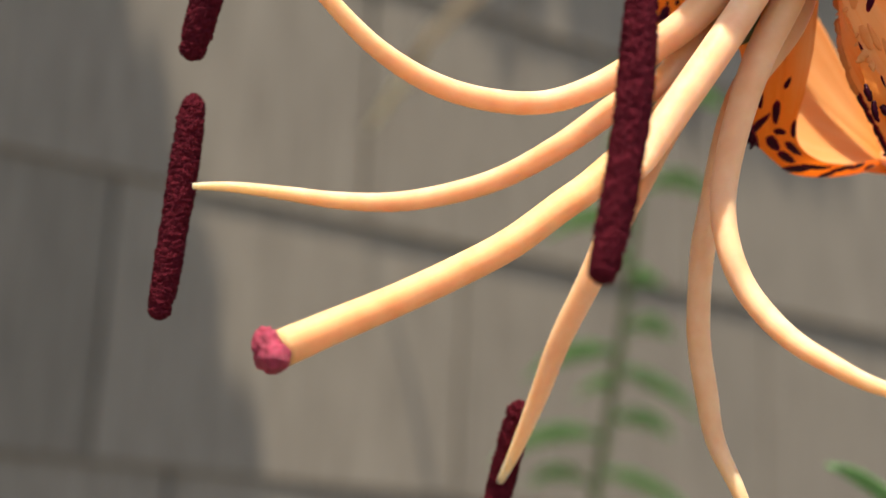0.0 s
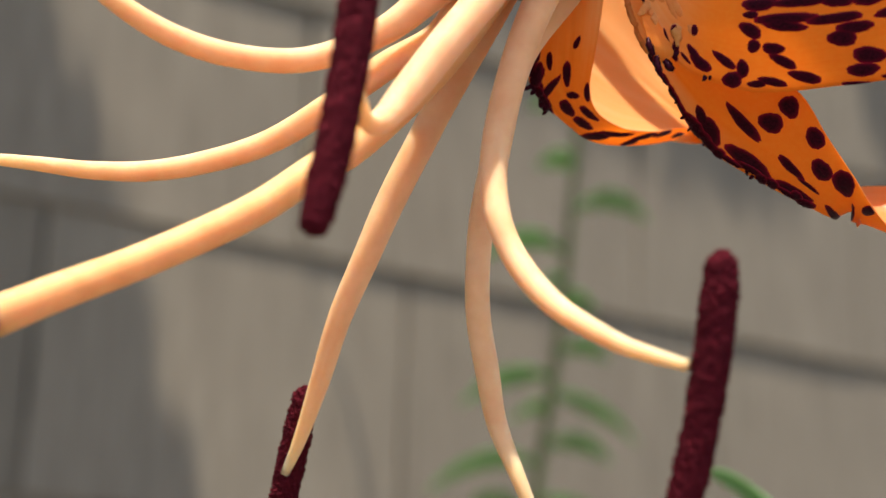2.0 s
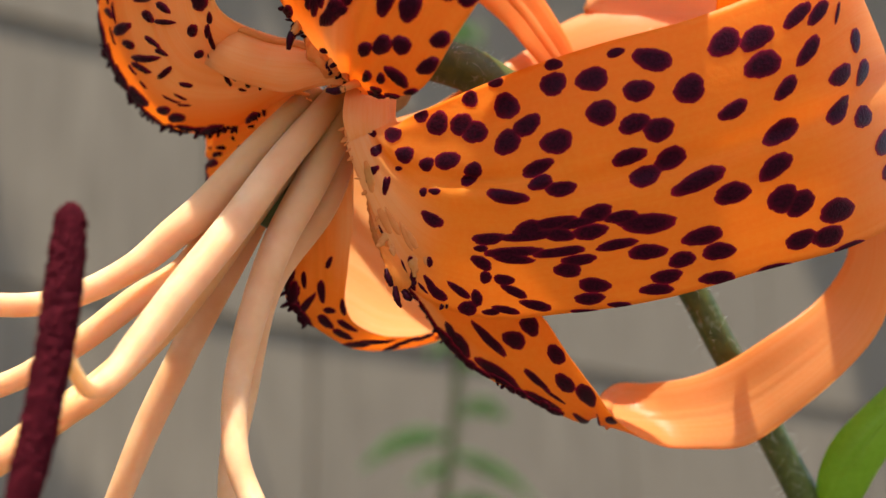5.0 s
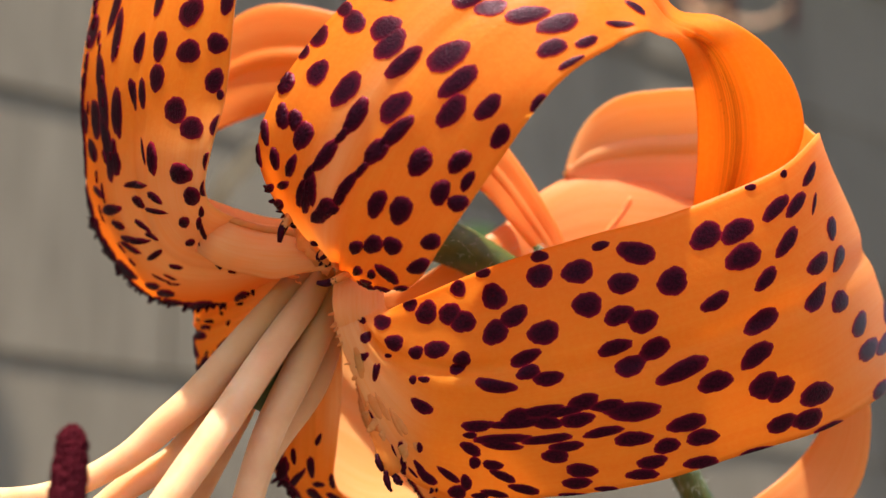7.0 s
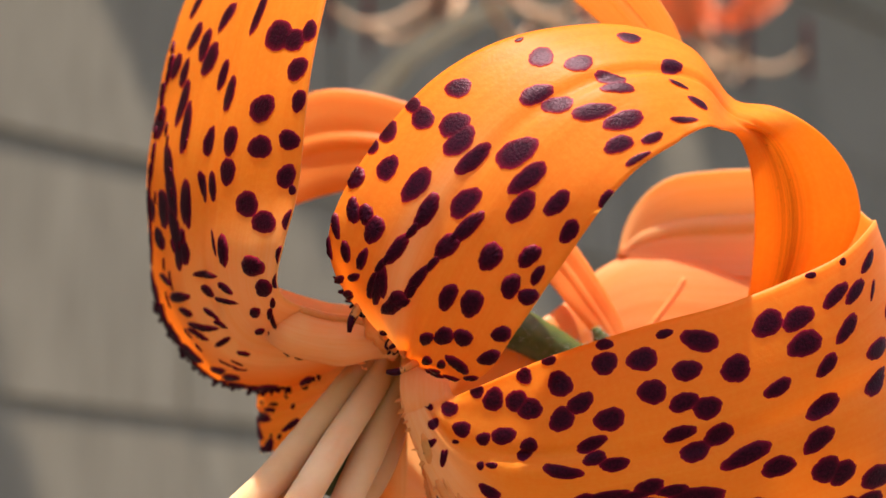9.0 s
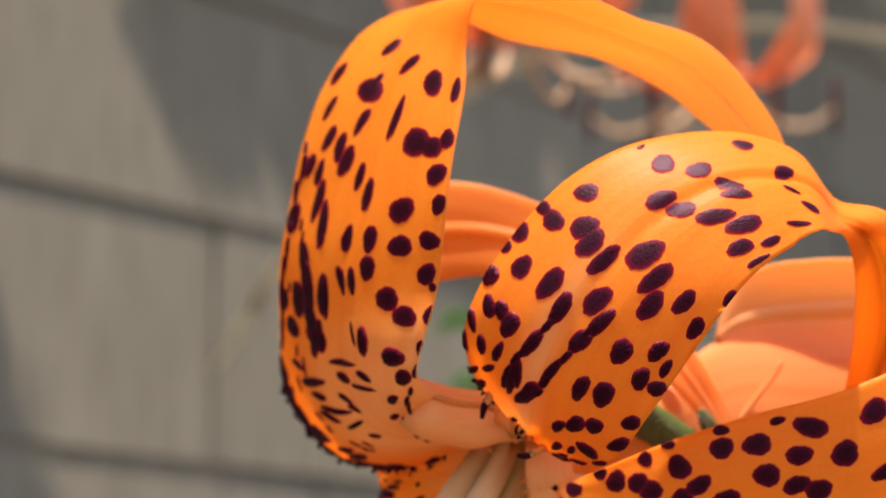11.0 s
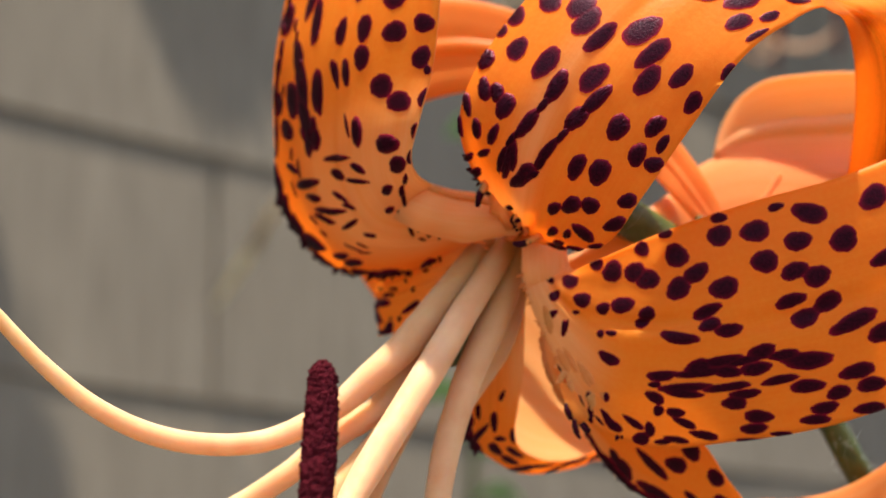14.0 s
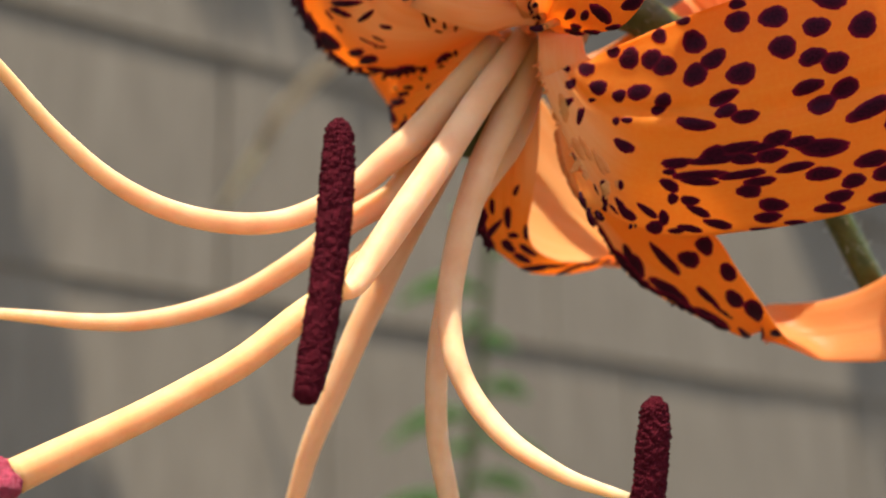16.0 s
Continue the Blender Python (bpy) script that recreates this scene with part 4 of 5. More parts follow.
STAMENS = [
    (FIL_A, (1.0, 1.05, 1.1, 1.08, 1.0, 0.74, 0.52, 0.38, 0.3), ((-15.9, -18.9, -8.8), (-17.9, -24.9, -27.8), 1.12)),
    (FIL_B, (1.0, 1.1, 1.12, 1.05, 0.9, 0.78, 0.76, 0.74, 0.66, 0.56, 0.46, 0.35), ((-42.0, -13.0, 5.0), (-46.5, -14.7, -14.6), 1.1)),
    (FIL_C, (0.8, 0.9, 0.95, 0.95, 0.92, 0.85, 0.78, 0.74, 0.68, 0.6, 0.48, 0.34, 0.22), ((-50.8, 5.2, -16.6), (-52.3, 0.7, -35.0), 1.15)),
    (FIL_D, (0.6, 0.75, 0.95, 1.02, 1.0, 0.98, 0.9, 0.8, 0.68, 0.45, 0.3), ((-22.8, 9.0, -41.6), (-26.4, 9.2, -59.5), 1.1)),
    (FIL_E, (1.0, 1.1, 0.95, 0.9, 0.85, 0.8, 0.8, 0.78, 0.68, 0.5, 0.35), ((1.0, -5.5, -49.5), (2.2, -5.0, -67.0), 1.1)),
    (FIL_F, (1.1, 1.15, 1.05, 0.92, 0.86, 0.8, 0.78, 0.76, 0.7, 0.6, 0.5, 0.3), ((6.2, -18.3, -28.2), (3.4, -20.0, -47.0), 1.1)),
]
for i, (curve, radii, (top, bottom, r)) in enumerate(STAMENS):
    curve, radii = [(x, y, z - 0.2) for x, y, z in curve], [q * 1.16 for q in radii]
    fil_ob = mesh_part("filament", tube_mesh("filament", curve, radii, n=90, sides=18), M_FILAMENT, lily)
    mesh_part("anther", anther_mesh(top, bottom, r, (0.55 if i in (0, 5) else 0.1, 0, 0), seed=i), M_ANTHER, fil_ob, "dark maroon anther covered in pollen")

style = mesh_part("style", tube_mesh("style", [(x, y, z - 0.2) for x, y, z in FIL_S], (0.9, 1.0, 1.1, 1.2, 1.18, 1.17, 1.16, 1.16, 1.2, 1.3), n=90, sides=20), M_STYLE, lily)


def stigma_mesh():
    bm = bmesh.new()
    bmesh.ops.create_icosphere(bm, subdivisions=4, radius=1.0)
    for v in bm.verts:
        c = v.co
        lobes = 1 + 0.16 * math.cos(3 * math.atan2(c.y, c.x) + 0.6)
        v.co = Vector((c.x * 1.6 * lobes, c.y * 1.6 * lobes, c.z * 1.15))
        v.co *= 1 + 0.16 * noise.noise(v.co * 2.2) + 0.10 * noise.noise(v.co * 7)
    ax = (Vector(FIL_S[-1]) - Vector(FIL_S[-2])).normalized()
    m = Matrix.Translation(Vector(FIL_S[-1]) + ax * 0.75 + Vector((0, 0, -0.2))) @ ax.to_track_quat("Z", "Y").to_matrix().to_4x4()
    bm.transform(Matrix.Scale(MM, 4) @ m)
    return bm


part("stigma", stigma_mesh(), M_STIGMA, style, "pinkish-red three-lobed stigma")
mesh_part("ovary", tube_mesh("ovary", [(-2.6, 7.0, -2.7), (-3.7, 5.9, -4.3), (-5.4, 4.6, -7.6), (-6.4, 4.0, -10.1), (-6.8, 3.8, -11.0)], (0.9, 1.3, 1.5, 1.2, 0.4), n=40, sides=20), M_STEM, lily, "green ovary deep in the throat")
receptacle = bmesh.new()
bmesh.ops.create_icosphere(receptacle, subdivisions=4, radius=1.0)
for v in receptacle.verts:
    v.co = Vector((v.co.x * 3.3, v.co.y * 2.4, v.co.z * 3.0)) * (1 + 0.06 * noise.noise(v.co * 3))
receptacle.transform(Matrix.Scale(MM, 4) @ Matrix.Translation((1.2, 9.6, 0.6)))
part("receptacle", receptacle, M_RECEPTACLE, lily, "olive-brown base where the petals join")
STEM = [(1.0, 9.0, 1.6), (4.5, 10.5, 2.7), (8.8, 11.0, 1.7), (11.7, 12.0, 0.2), (20.0, 13.5, -6.0), (27.6, 14.1, -16.2), (30.5, 14.5, -21.4), (35.7, 17.0, -30.2), (39.1, 18.9, -36.3), (41.3, 20.5, -41.5), (44.5, 22.0, -60.0), (48.0, 10.0, -120.0), (50.0, -60.0, -330.0), (52.0, -200.0, -720.0), (52.5, -230.0, -840.0)]
stem = mesh_part("stem", tube_mesh("stem", STEM, (1.7, 1.8, 1.85, 1.75, 1.3, 1.25, 1.25, 1.3, 1.45, 1.6, 2.2, 3.0, 3.8, 4.5, 4.6), n=230, sides=18, rough=0.03), M_STEM, lily, "green hairy flower stalk")


def hairs_mesh(name, axis_pts, count, reach, length, seed, thick=0.035):
    """Fine pale hairs standing off a stalk, as thin three-sided spikes."""
    rng = np.random.default_rng(seed)
    c = spline([(*p, r) for p, r in axis_pts], 200)
    verts, faces = [], []
    for _ in range(count):
        i = rng.integers(int(199 * reach[0]), int(199 * reach[1]))
        tan = c[min(i + 1, 199), :3] - c[i - 1, :3]
        tan /= np.linalg.norm(tan)
        d = rng.normal(size=3)
        d -= tan * (d @ tan)
        d /= np.linalg.norm(d)
        p = c[i, :3] + d * c[i, 3] * 0.92
        bend = tan * rng.normal() * 0.5 + rng.normal(size=3) * 0.35
        ln = length * rng.uniform(0.5, 1.3)
        q1, q2 = p + (d + bend * 0.3) * ln * 0.5, p + (d * 0.8 + bend) * ln
        side = np.cross(d, tan) * thick
        o = len(verts)
        verts += [p - side, p + side, p + tan * thick, q1 - side * 0.7, q1 + side * 0.7, q1 + tan * thick * 0.7, q2]
        faces += [(o, o + 1, o + 4, o + 3), (o + 1, o + 2, o + 5, o + 4), (o + 2, o, o + 3, o + 5), (o + 3, o + 4, o + 6), (o + 4, o + 5, o + 6), (o + 5, o + 3, o + 6)]
    return from_arrays(name, np.array(verts) * MM, faces)


STEM_R = [1.7, 1.8, 1.85, 1.75, 1.3, 1.25, 1.25, 1.3, 1.45, 1.6, 2.2]
hair = mesh_part("stem_hairs", hairs_mesh("stem_hairs", list(zip(STEM[:11], STEM_R)), 1200, (0.02, 0.98), 0.9, 3, 0.015), M_HAIR, stem, "fine white hairs on the stalk")
hair["kind"] = "stuff"

# leaves on the stalk
LEAF_UP = [(39.9, 18.5, -36.9, 40.8, 18.5, -37.3, 0.0), (39.2, 17.5, -34.1, 42.4, 17.0, -35.7, 0.7), (40.2, 17.0, -30.1, 44.3, 16.0, -31.9, 0.9), (43.5, 17.0, -26.4, 47.0, 16.0, -28.0, 0.9), (47.5, 18.0, -23.3, 49.6, 17.0, -24.7, 0.5), (53.6, 20.0, -20.0, 53.9, 20.0, -20.2, 0.0)]
LEAF_BASE = [(44.0, 22.0, -64.0, 45.0, 22.0, -66.0, 0.0), (38.0, 44.0, -68.0, 40.0, 42.0, -73.0, 0.8), (28.0, 66.0, -65.0, 32.0, 64.0, -71.0, 1.0), (21.0, 80.0, -61.5, 24.0, 78.0, -65.5, 0.6), (18.0, 84.0, -62.0, 18.2, 84.0, -62.4, 0.0)]
for rows_, sd in ((LEAF_UP, 11), (LEAF_LOW, 12), (LEAF_BASE, 13)):
    mesh_part("leaf", Petal(rows_, 1, groove=0.25, wave=0.05, seed=sd).mesh(0.35), {11: M_SUNLIT_LEAF, 12: M_LEAF_DARK, 13: M_FERN}[sd], lily, "dark green leaf by the stalk" if sd == 12 else "bright green pointed leaf")
bud = bmesh.new()
bmesh.ops.create_icosphere(bud, subdivisions=3, radius=1.0)
for v in bud.verts:
    v.co = Vector((v.co.x * 0.75, v.co.y * 0.75, v.co.z * 1.6)) * (1 + 0.12 * noise.noise(v.co * 2.5))
bud.transform(Matrix.Scale(MM, 4) @ Matrix.Translation((35.0, 18.4, -40.2)) @ Matrix.Rotation(radians(25), 4, "Y"))
bud_ob = part("bud", bud, M_FUZZ, lily, "small grey-white woolly bud")
bud_wool = mesh_part("bud_wool", hairs_mesh("bud_wool", [((34.6, 18.4, -41.4), 0.45), ((35.0, 18.4, -40.2), 0.72), ((35.5, 18.4, -39.0), 0.4)], 260, (0.02, 0.98), 0.5, 19, 0.02), M_HAIR, bud_ob)
bud_wool["kind"] = "stuff"
wool = mesh_part("wool", hairs_mesh("wool", [((39.8, 18.4, -36.2), 0.7), ((40.4, 18.2, -37.2), 0.9), ((40.6, 18.9, -38.6), 0.8)], 160, (0.02, 0.98), 0.8, 9), M_HAIR, stem, "white wool where the leaf joins the stalk")
wool["kind"] = "stuff"


def ribbon_rows(points, widths, side, bulge=0.15):
    """Petal rows from a middle line, widths and the direction across."""
    s = np.array(side, float) / np.linalg.norm(side)
    return [(*(np.array(p) - s * w), *(np.array(p) + s * w), w * bulge) for p, w in zip(points, widths)]


# warty outgrowths near the throat and along some margins


def papillae(pt, count, u0, u1, v0, v1, size, seed, lean=0.0):
    """Small blunt pegs standing on the sheet, joined into one mesh."""
    rng = np.random.default_rng(seed)
    verts, faces = [], []
    for _ in range(count):
        u, v = rng.uniform(u0, u1), rng.uniform(v0, v1)
        p, n, du, dv = pt.at(u, v)
        e1 = du / max(np.linalg.norm(du), 1e-6)
        e2 = np.cross(n, e1)
        out = (1 if v > 0.5 else -1) * dv / max(np.linalg.norm(dv), 1e-6)
        r, h = size * rng.uniform(0.5, 1.1), size * rng.uniform(0.8, 2.6)
        ax = n + out * lean + e1 * rng.normal() * 0.4 + e2 * rng.normal() * 0.3
        ax /= np.linalg.norm(ax)
        o = len(verts)
        for hh, rr in ((-0.25, 1.0), (0.45, 0.85), (0.85, 0.6), (1.0, 0.2)):
            for k in range(7):
                a = k * 2 * math.pi / 7
                verts.append(p + ax * h * hh + (e1 * math.cos(a) + e2 * math.sin(a)) * r * rr)
        for ring in range(3):
            for k in range(7):
                k2 = (k + 1) % 7
                faces.append((o + ring * 7 + k, o + ring * 7 + k2, o + ring * 7 + 7 + k2, o + ring * 7 + 7 + k))
        faces.append(tuple(o + 21 + k for k in range(7)))
    return from_arrays("papillae", np.array(verts) * MM, faces)


for key, count, u0, u1, v0, v1, size, mat, sd, lean in (
    ("a", 14, 0.02, 0.12, 0.95, 1.0, 0.2, M_FRINGE, 22, 1.5),
    ("a", 6, 0.14, 0.20, 0.95, 1.0, 0.22, M_SPOT, 23, 1.0), ("c", 60, 0.16, 0.29, 0.0, 0.04, 0.26, M_SPOT, 24, 0.3),
    ("c", 5, 0.13, 0.17, 0.0, 0.03, 0.3, M_SPOT, 25, 0.8), ("b", 9, 0.10, 0.17, 0.0, 0.03, 0.3, M_SPOT, 26, 0.5),
    ("b", 16, 0.05, 0.13, 0.25, 0.42, 0.34, M_SPOT, 27, 0.0), ("b", 12, 0.03, 0.10, 0.2, 0.5, 0.26, M_FRINGE, 28, 0.0), ("b", 6, 0.02, 0.06, 0.9, 1.0, 0.3, M_SPOT, 29, 0.9),
    ("f", 9, 0.097, 0.206, 0.95, 1.0, 0.2, M_SPOT, 30, 0.4), ("f", 26, 0.018, 0.085, 0.8, 1.0, 0.14, M_FRINGE, 31, 0.7),
    ("e", 9, 0.22, 0.36, 0.0, 0.05, 0.36, M_SPOT, 32, 0.9), ("d", 12, 0.13, 0.22, 0.0, 1.0, 0.26, M_SPOT, 33, 0.4),
):
    ob = mesh_part("papillae", papillae(PETALS[key], count, u0, u1, v0, v1, size, sd, lean), mat, petal_obs[key])
    ob["kind"] = "stuff"

# a torn flap with dark teeth and pale tatters on the lower petal's edge
FLAP_A = [
    (2.1, 0.9, -12.2, 3.9, 0.7, -12.7, 0.1),
    (2.6, 0.5, -13.6, 4.2, 0.4, -13.9, 0.15),
    (2.9, 0.3, -14.9, 4.6, 0.3, -15.2, 0.15),
    (3.5, 0.4, -15.7, 4.0, 0.4, -15.8, 0.0),
]
flap = mesh_part("flap", Petal(FLAP_A, -1, groove=0.0, wave=0.12, seed=17, flute=0.05).mesh(0.3, lambda u, v: 0.15 + 0 * u), M_PETAL, petal_obs["a"], "torn orange flap of the petal edge")
for line, radii in (([(2.7, 0.35, -14.0), (2.9, 0.2, -14.7), (3.2, 0.2, -15.3)], (0.12, 0.26, 0.14)), ([(3.4, 0.3, -15.3), (3.5, 0.2, -16.1), (3.85, 0.2, -16.9)], (0.16, 0.24, 0.12)), ([(4.0, 0.3, -15.6), (4.4, 0.2, -16.1), (4.7, 0.2, -16.3)], (0.2, 0.3, 0.15))):
    mesh_part("tooth", tube_mesh("tooth", line, radii, n=20, sides=10, rough=0.08, seed=5), M_SPOT, flap)
for line, radii in (([(3.0, 1.0, -11.2), (2.5, 0.8, -11.9), (2.0, 0.7, -12.4)], (0.35, 0.3, 0.08)), ([(3.4, 0.8, -12.0), (3.2, 0.6, -12.6), (3.3, 0.5, -13.1)], (0.28, 0.24, 0.08)), ([(4.6, 0.3, -12.6), (4.8, 0.1, -13.6), (4.9, 0.1, -14.6)], (0.3, 0.4, 0.12)), ([(5.6, 0.0, -12.6), (5.8, -0.1, -13.4), (5.9, 0.0, -14.0)], (0.2, 0.34, 0.1))):
    mesh_part("tatter", tube_mesh("tatter", line, radii, n=24, sides=12, flat=0.4, rough=0.14, seed=6), M_FRINGE, petal_obs["a"], "pale tan tatter of the petal base")

# the raised keel on the curled tip, horns and a pale callus at the throat, and the green point of the far petal
KEEL = [(24.5, 16.4, 5.4), (23.4, 16.4, 3.9), (22.0, 16.4, 2.2), (20.3, 16.4, -0.1)]
mesh_part("keel", Petal(ribbon_rows(KEEL, [0.25, 0.55, 0.6, 0.6], (0.8, -0.2, 0.6), 0.9), 1, groove=0.0, wave=0.0, seed=9, flute=0.0).mesh(0.3, lambda u, v: 0.75 + 0 * u), M_PETAL, petal_obs["f"])
for line, radii in (([(-3.6, 0.4, 4.3), (-3.7, -0.9, 4.0), (-4.2, -1.2, 3.1), (-4.4, -1.2, 2.2)], (0.45, 0.34, 0.27, 0.1)), ([(1.4, 0.6, 0.1), (0.7, -0.9, -0.2), (-0.2, -1.6, -0.6), (-0.9, -1.7, -0.85), (-1.6, -1.7, -0.8)], (0.4, 0.34, 0.27, 0.24, 0.1))):
    horn = mesh_part("horn", tube_mesh("horn", line, radii, n=40, sides=12, rough=0.05, seed=3), M_FRINGE, petal_obs["b"], "fleshy horn with a maroon tip")
    mesh_part("horn_tip", tube_mesh("horn_tip", line[-3:], [radii[-3] * 1.0, radii[-2] * 1.2, radii[-1] * 1.6], n=16, sides=12), M_SPOT, horn)
mesh_part("callus", spot_mesh(PETALS["b"], 0.10, 0.16, 1.7, 1.2, -30, 61, 0.8), M_FRINGE, petal_obs["b"], "pale swollen callus")
mesh_part("petal_point", tube_mesh("petal_point", [(17.0, 12.0, -0.4), (16.4, 11.8, 0.6), (15.9, 11.7, 1.5)], (0.75, 0.65, 0.25), n=20, sides=12, rough=0.08), M_STEM, petal_obs["d"], "hairy green point of the petal")
point_hair = mesh_part("point_hairs", hairs_mesh("point_hairs", [((17.0, 12.0, -0.4), 0.75), ((16.4, 11.8, 0.6), 0.65), ((15.9, 11.7, 1.5), 0.25)], 90, (0.1, 0.98), 0.6, 21, 0.02), M_HAIR, petal_obs["d"])
point_hair["kind"] = "stuff"

# thick dark ridges along some margins, each an uneven slug on the sheet
for key, count, u0, u1, v0, v1, sd in (("f", 17, 0.091, 0.243, 0.90, 0.955, 41), ("c", 26, 0.17, 0.50, 0.03, 0.08, 42), ("e", 9, 0.20, 0.36, 0.03, 0.12, 43)):
    rng = np.random.default_rng(sd)
    for i in range(count):
        u = u0 + (u1 - u0) * (i + rng.uniform(0.1, 0.9)) / count
        mesh_part("spot", spot_mesh(PETALS[key], u, rng.uniform(v0, v1), rng.uniform(0.5, 1.5), rng.uniform(0.26, 0.58), rng.normal() * 12, sd + i, 0.16), M_SPOT, petal_obs[key])

# slashes crowding the lower part of one petal, and pale fleshy ridges near the throat
for name, key, count, us, vs, ls, ws, high, mat, sd in (
    ("spot", "c", 22, (0.20, 0.42), (0.08, 0.42), (0.4, 0.95), (0.10, 0.2), 0.12, M_SPOT, 51),
    ("ridge", "a", 5, (0.08, 0.14), (0.70, 0.92), (0.9, 1.5), (0.3, 0.5), 0.08, M_FRINGE, 52),
    ("ridge", "b", 6, (0.06, 0.13), (0.18, 0.42), (0.5, 1.1), (0.14, 0.22), 0.35, M_FRINGE, 53),
    ("ridge", "f", 7, (0.03, 0.12), (0.7, 0.95), (0.7, 1.5), (0.14, 0.22), 0.3, M_FRINGE, 54),
):
    rng = np.random.default_rng(sd)
    for i in range(count):
        mesh_part(name, spot_mesh(PETALS[key], rng.uniform(*us), rng.uniform(*vs), rng.uniform(*ls), rng.uniform(*ws), rng.normal() * 14, sd + i, high), mat, petal_obs[key])

# ---- plants behind, out of focus ----


def tilt_root(name, place, label, category, group=""):
    ob = new(name)
    p = pose(0, 0, 0, VIEW_TILT) @ Vector([c * MM for c in place])
    ob.matrix_world = Matrix.Translation(p) @ pose(0, 0, 0, VIEW_TILT)
    return tagged(ob, label, category, group)


def far_lily(place, turn, label, stalk_to):
    root = tilt_root("background_lily", place, label, "flower", "lilies behind")
    rng = random.Random(int(turn * 10) + 5)
    for k in range(6):
        a = radians(turn + 60 * k + rng.uniform(-8, 8))
        o = np.array((math.cos(a), math.sin(a), 0.0))
        s = np.array((-math.sin(a), math.cos(a), 0.0))
        line = [o * 2 + (0, 0, 2), o * 10 + (0, 0, -6), o * 20 + (0, 0, -8), o * 30 + (0, 0, 0), o * 33 + (0, 0, 14), o * 26 + (0, 0, 26), o * 17 + (0, 0, 29)]
        w = [2.0, 5.5, 8.0, 8.5, 7.0, 4.0, 0.4]
        mesh_part("petal", Petal(ribbon_rows(line, w, s), 1, groove=0.4, wave=0.5, seed=k).mesh(0.6), M_FAR_PETAL, root)
        b = a + radians(30)
        o = np.array((math.cos(b), math.sin(b), 0.0))
        line = [(0, 0, 2), o * 6 + (0, 0, -10), o * 16 + (0, 0, -20), o * 28 + (0, 0, -23), o * 36 + (0, 0, -18)]
        f = mesh_part("filament", tube_mesh("filament", line, (1.1, 1.1, 1.0, 0.9, 0.5), n=26, sides=10), M_FAR_FILAMENT, root)
        mesh_part("anther", anther_far(np.array(line[-1])), M_ANTHER, f)
    mesh_part("stem", tube_mesh("stem", [(0, 0, 2), (2, 6, 18), (8, 14, 20), (60, 26, 50), (150, 20, 30), stalk_to], (1.6, 1.5, 1.6, 1.8, 2.2, 4.0), n=50, sides=10), M_STEM, root)
    return root


def anther_far(p):
    return tube_mesh("anther", [p + (0, 0, 9), p + (0, 0, 5), p, p + (0, 0, -5), p + (0, 0, -9)], (0.3, 0.9, 1.0, 0.9, 0.3), n=14, sides=10)


far_lily((78, 320, 80), 15, "blurred orange-red lily hanging near the wall", (190, -160, -1040))
far_lily((15, 250, 84), 40, "blurred dull orange lily with pale filaments", (260, -120, -1035))


def leafy_shoot():
    root = tilt_root("lily_shoot", (0, 0, 0), "young green leafy shoot standing before the wall", "plant")
    line = [(15, 392, 45), (12.4, 388, 10), (9.5, 385, -45), (6.0, 382, -90), (0.0, 376, -140), (-8.0, 330, -290), (-16, 190, -970)]
    mesh_part("stem", tube_mesh("stem", line, (0.8, 1.1, 1.4, 1.6, 1.8, 2.4, 3.0), n=60, sides=10), M_STEM, root)
    c = spline(line[:5], 100)
    rng = random.Random(5)
    # place on the stem, direction to the side, depth, length, rise
    leaves = ((3, -1, 0.3, 17, 0.2), (16, 1, -0.3, 24, 0.2), (27, -1, 0.5, 20, 0.1), (31, 1, 0.2, 30, 0.25), (38, -1, -0.5, 16, 0.3), (45, 1, 0.3, 30, 0.15), (52, -1, 0.1, 33, 0.1), (57, -1, -0.6, 15, -0.2), (61, 1, -0.5, 14, 0.1),
              (70, 1, 0.5, 22, 0.05), (74, -1, 0.2, 35, -0.22), (77, 1, -0.2, 32, -0.4), (80, -1, -0.7, 18, 0.0), (86, 1, 0.4, 27, -0.1), (89, -1, 0.1, 42, -0.15), (95, 1, -0.2, 38, -0.3), (98, -1, 0.6, 30, 0.1))
    for i, (at, way, deep, ln, rise) in enumerate(leaves):
        p = c[at, :3]
        o = np.array((way, deep, 0.0))
        o /= np.linalg.norm(o)
        s = np.cross(o, (0, 0.8, 0.6))
        pts = [p, p + o * ln * 0.3 + (0, 0, ln * (rise * 0.4 + 0.08)), p + o * ln * 0.65 + (0, 0, ln * rise * 0.6), p + o * ln * 0.92 + (0, 0, ln * (rise * 0.7 - 0.2))]
        pt = Petal(ribbon_rows(pts, [0.9, 4.2, 3.6, 0.3], s), 1, groove=0.3, wave=0.1, seed=i)
        mesh_part("leaf", pt.mesh(0.3), M_FERN, root)


Petal.NU, Petal.NV = 36, 9
leafy_shoot()


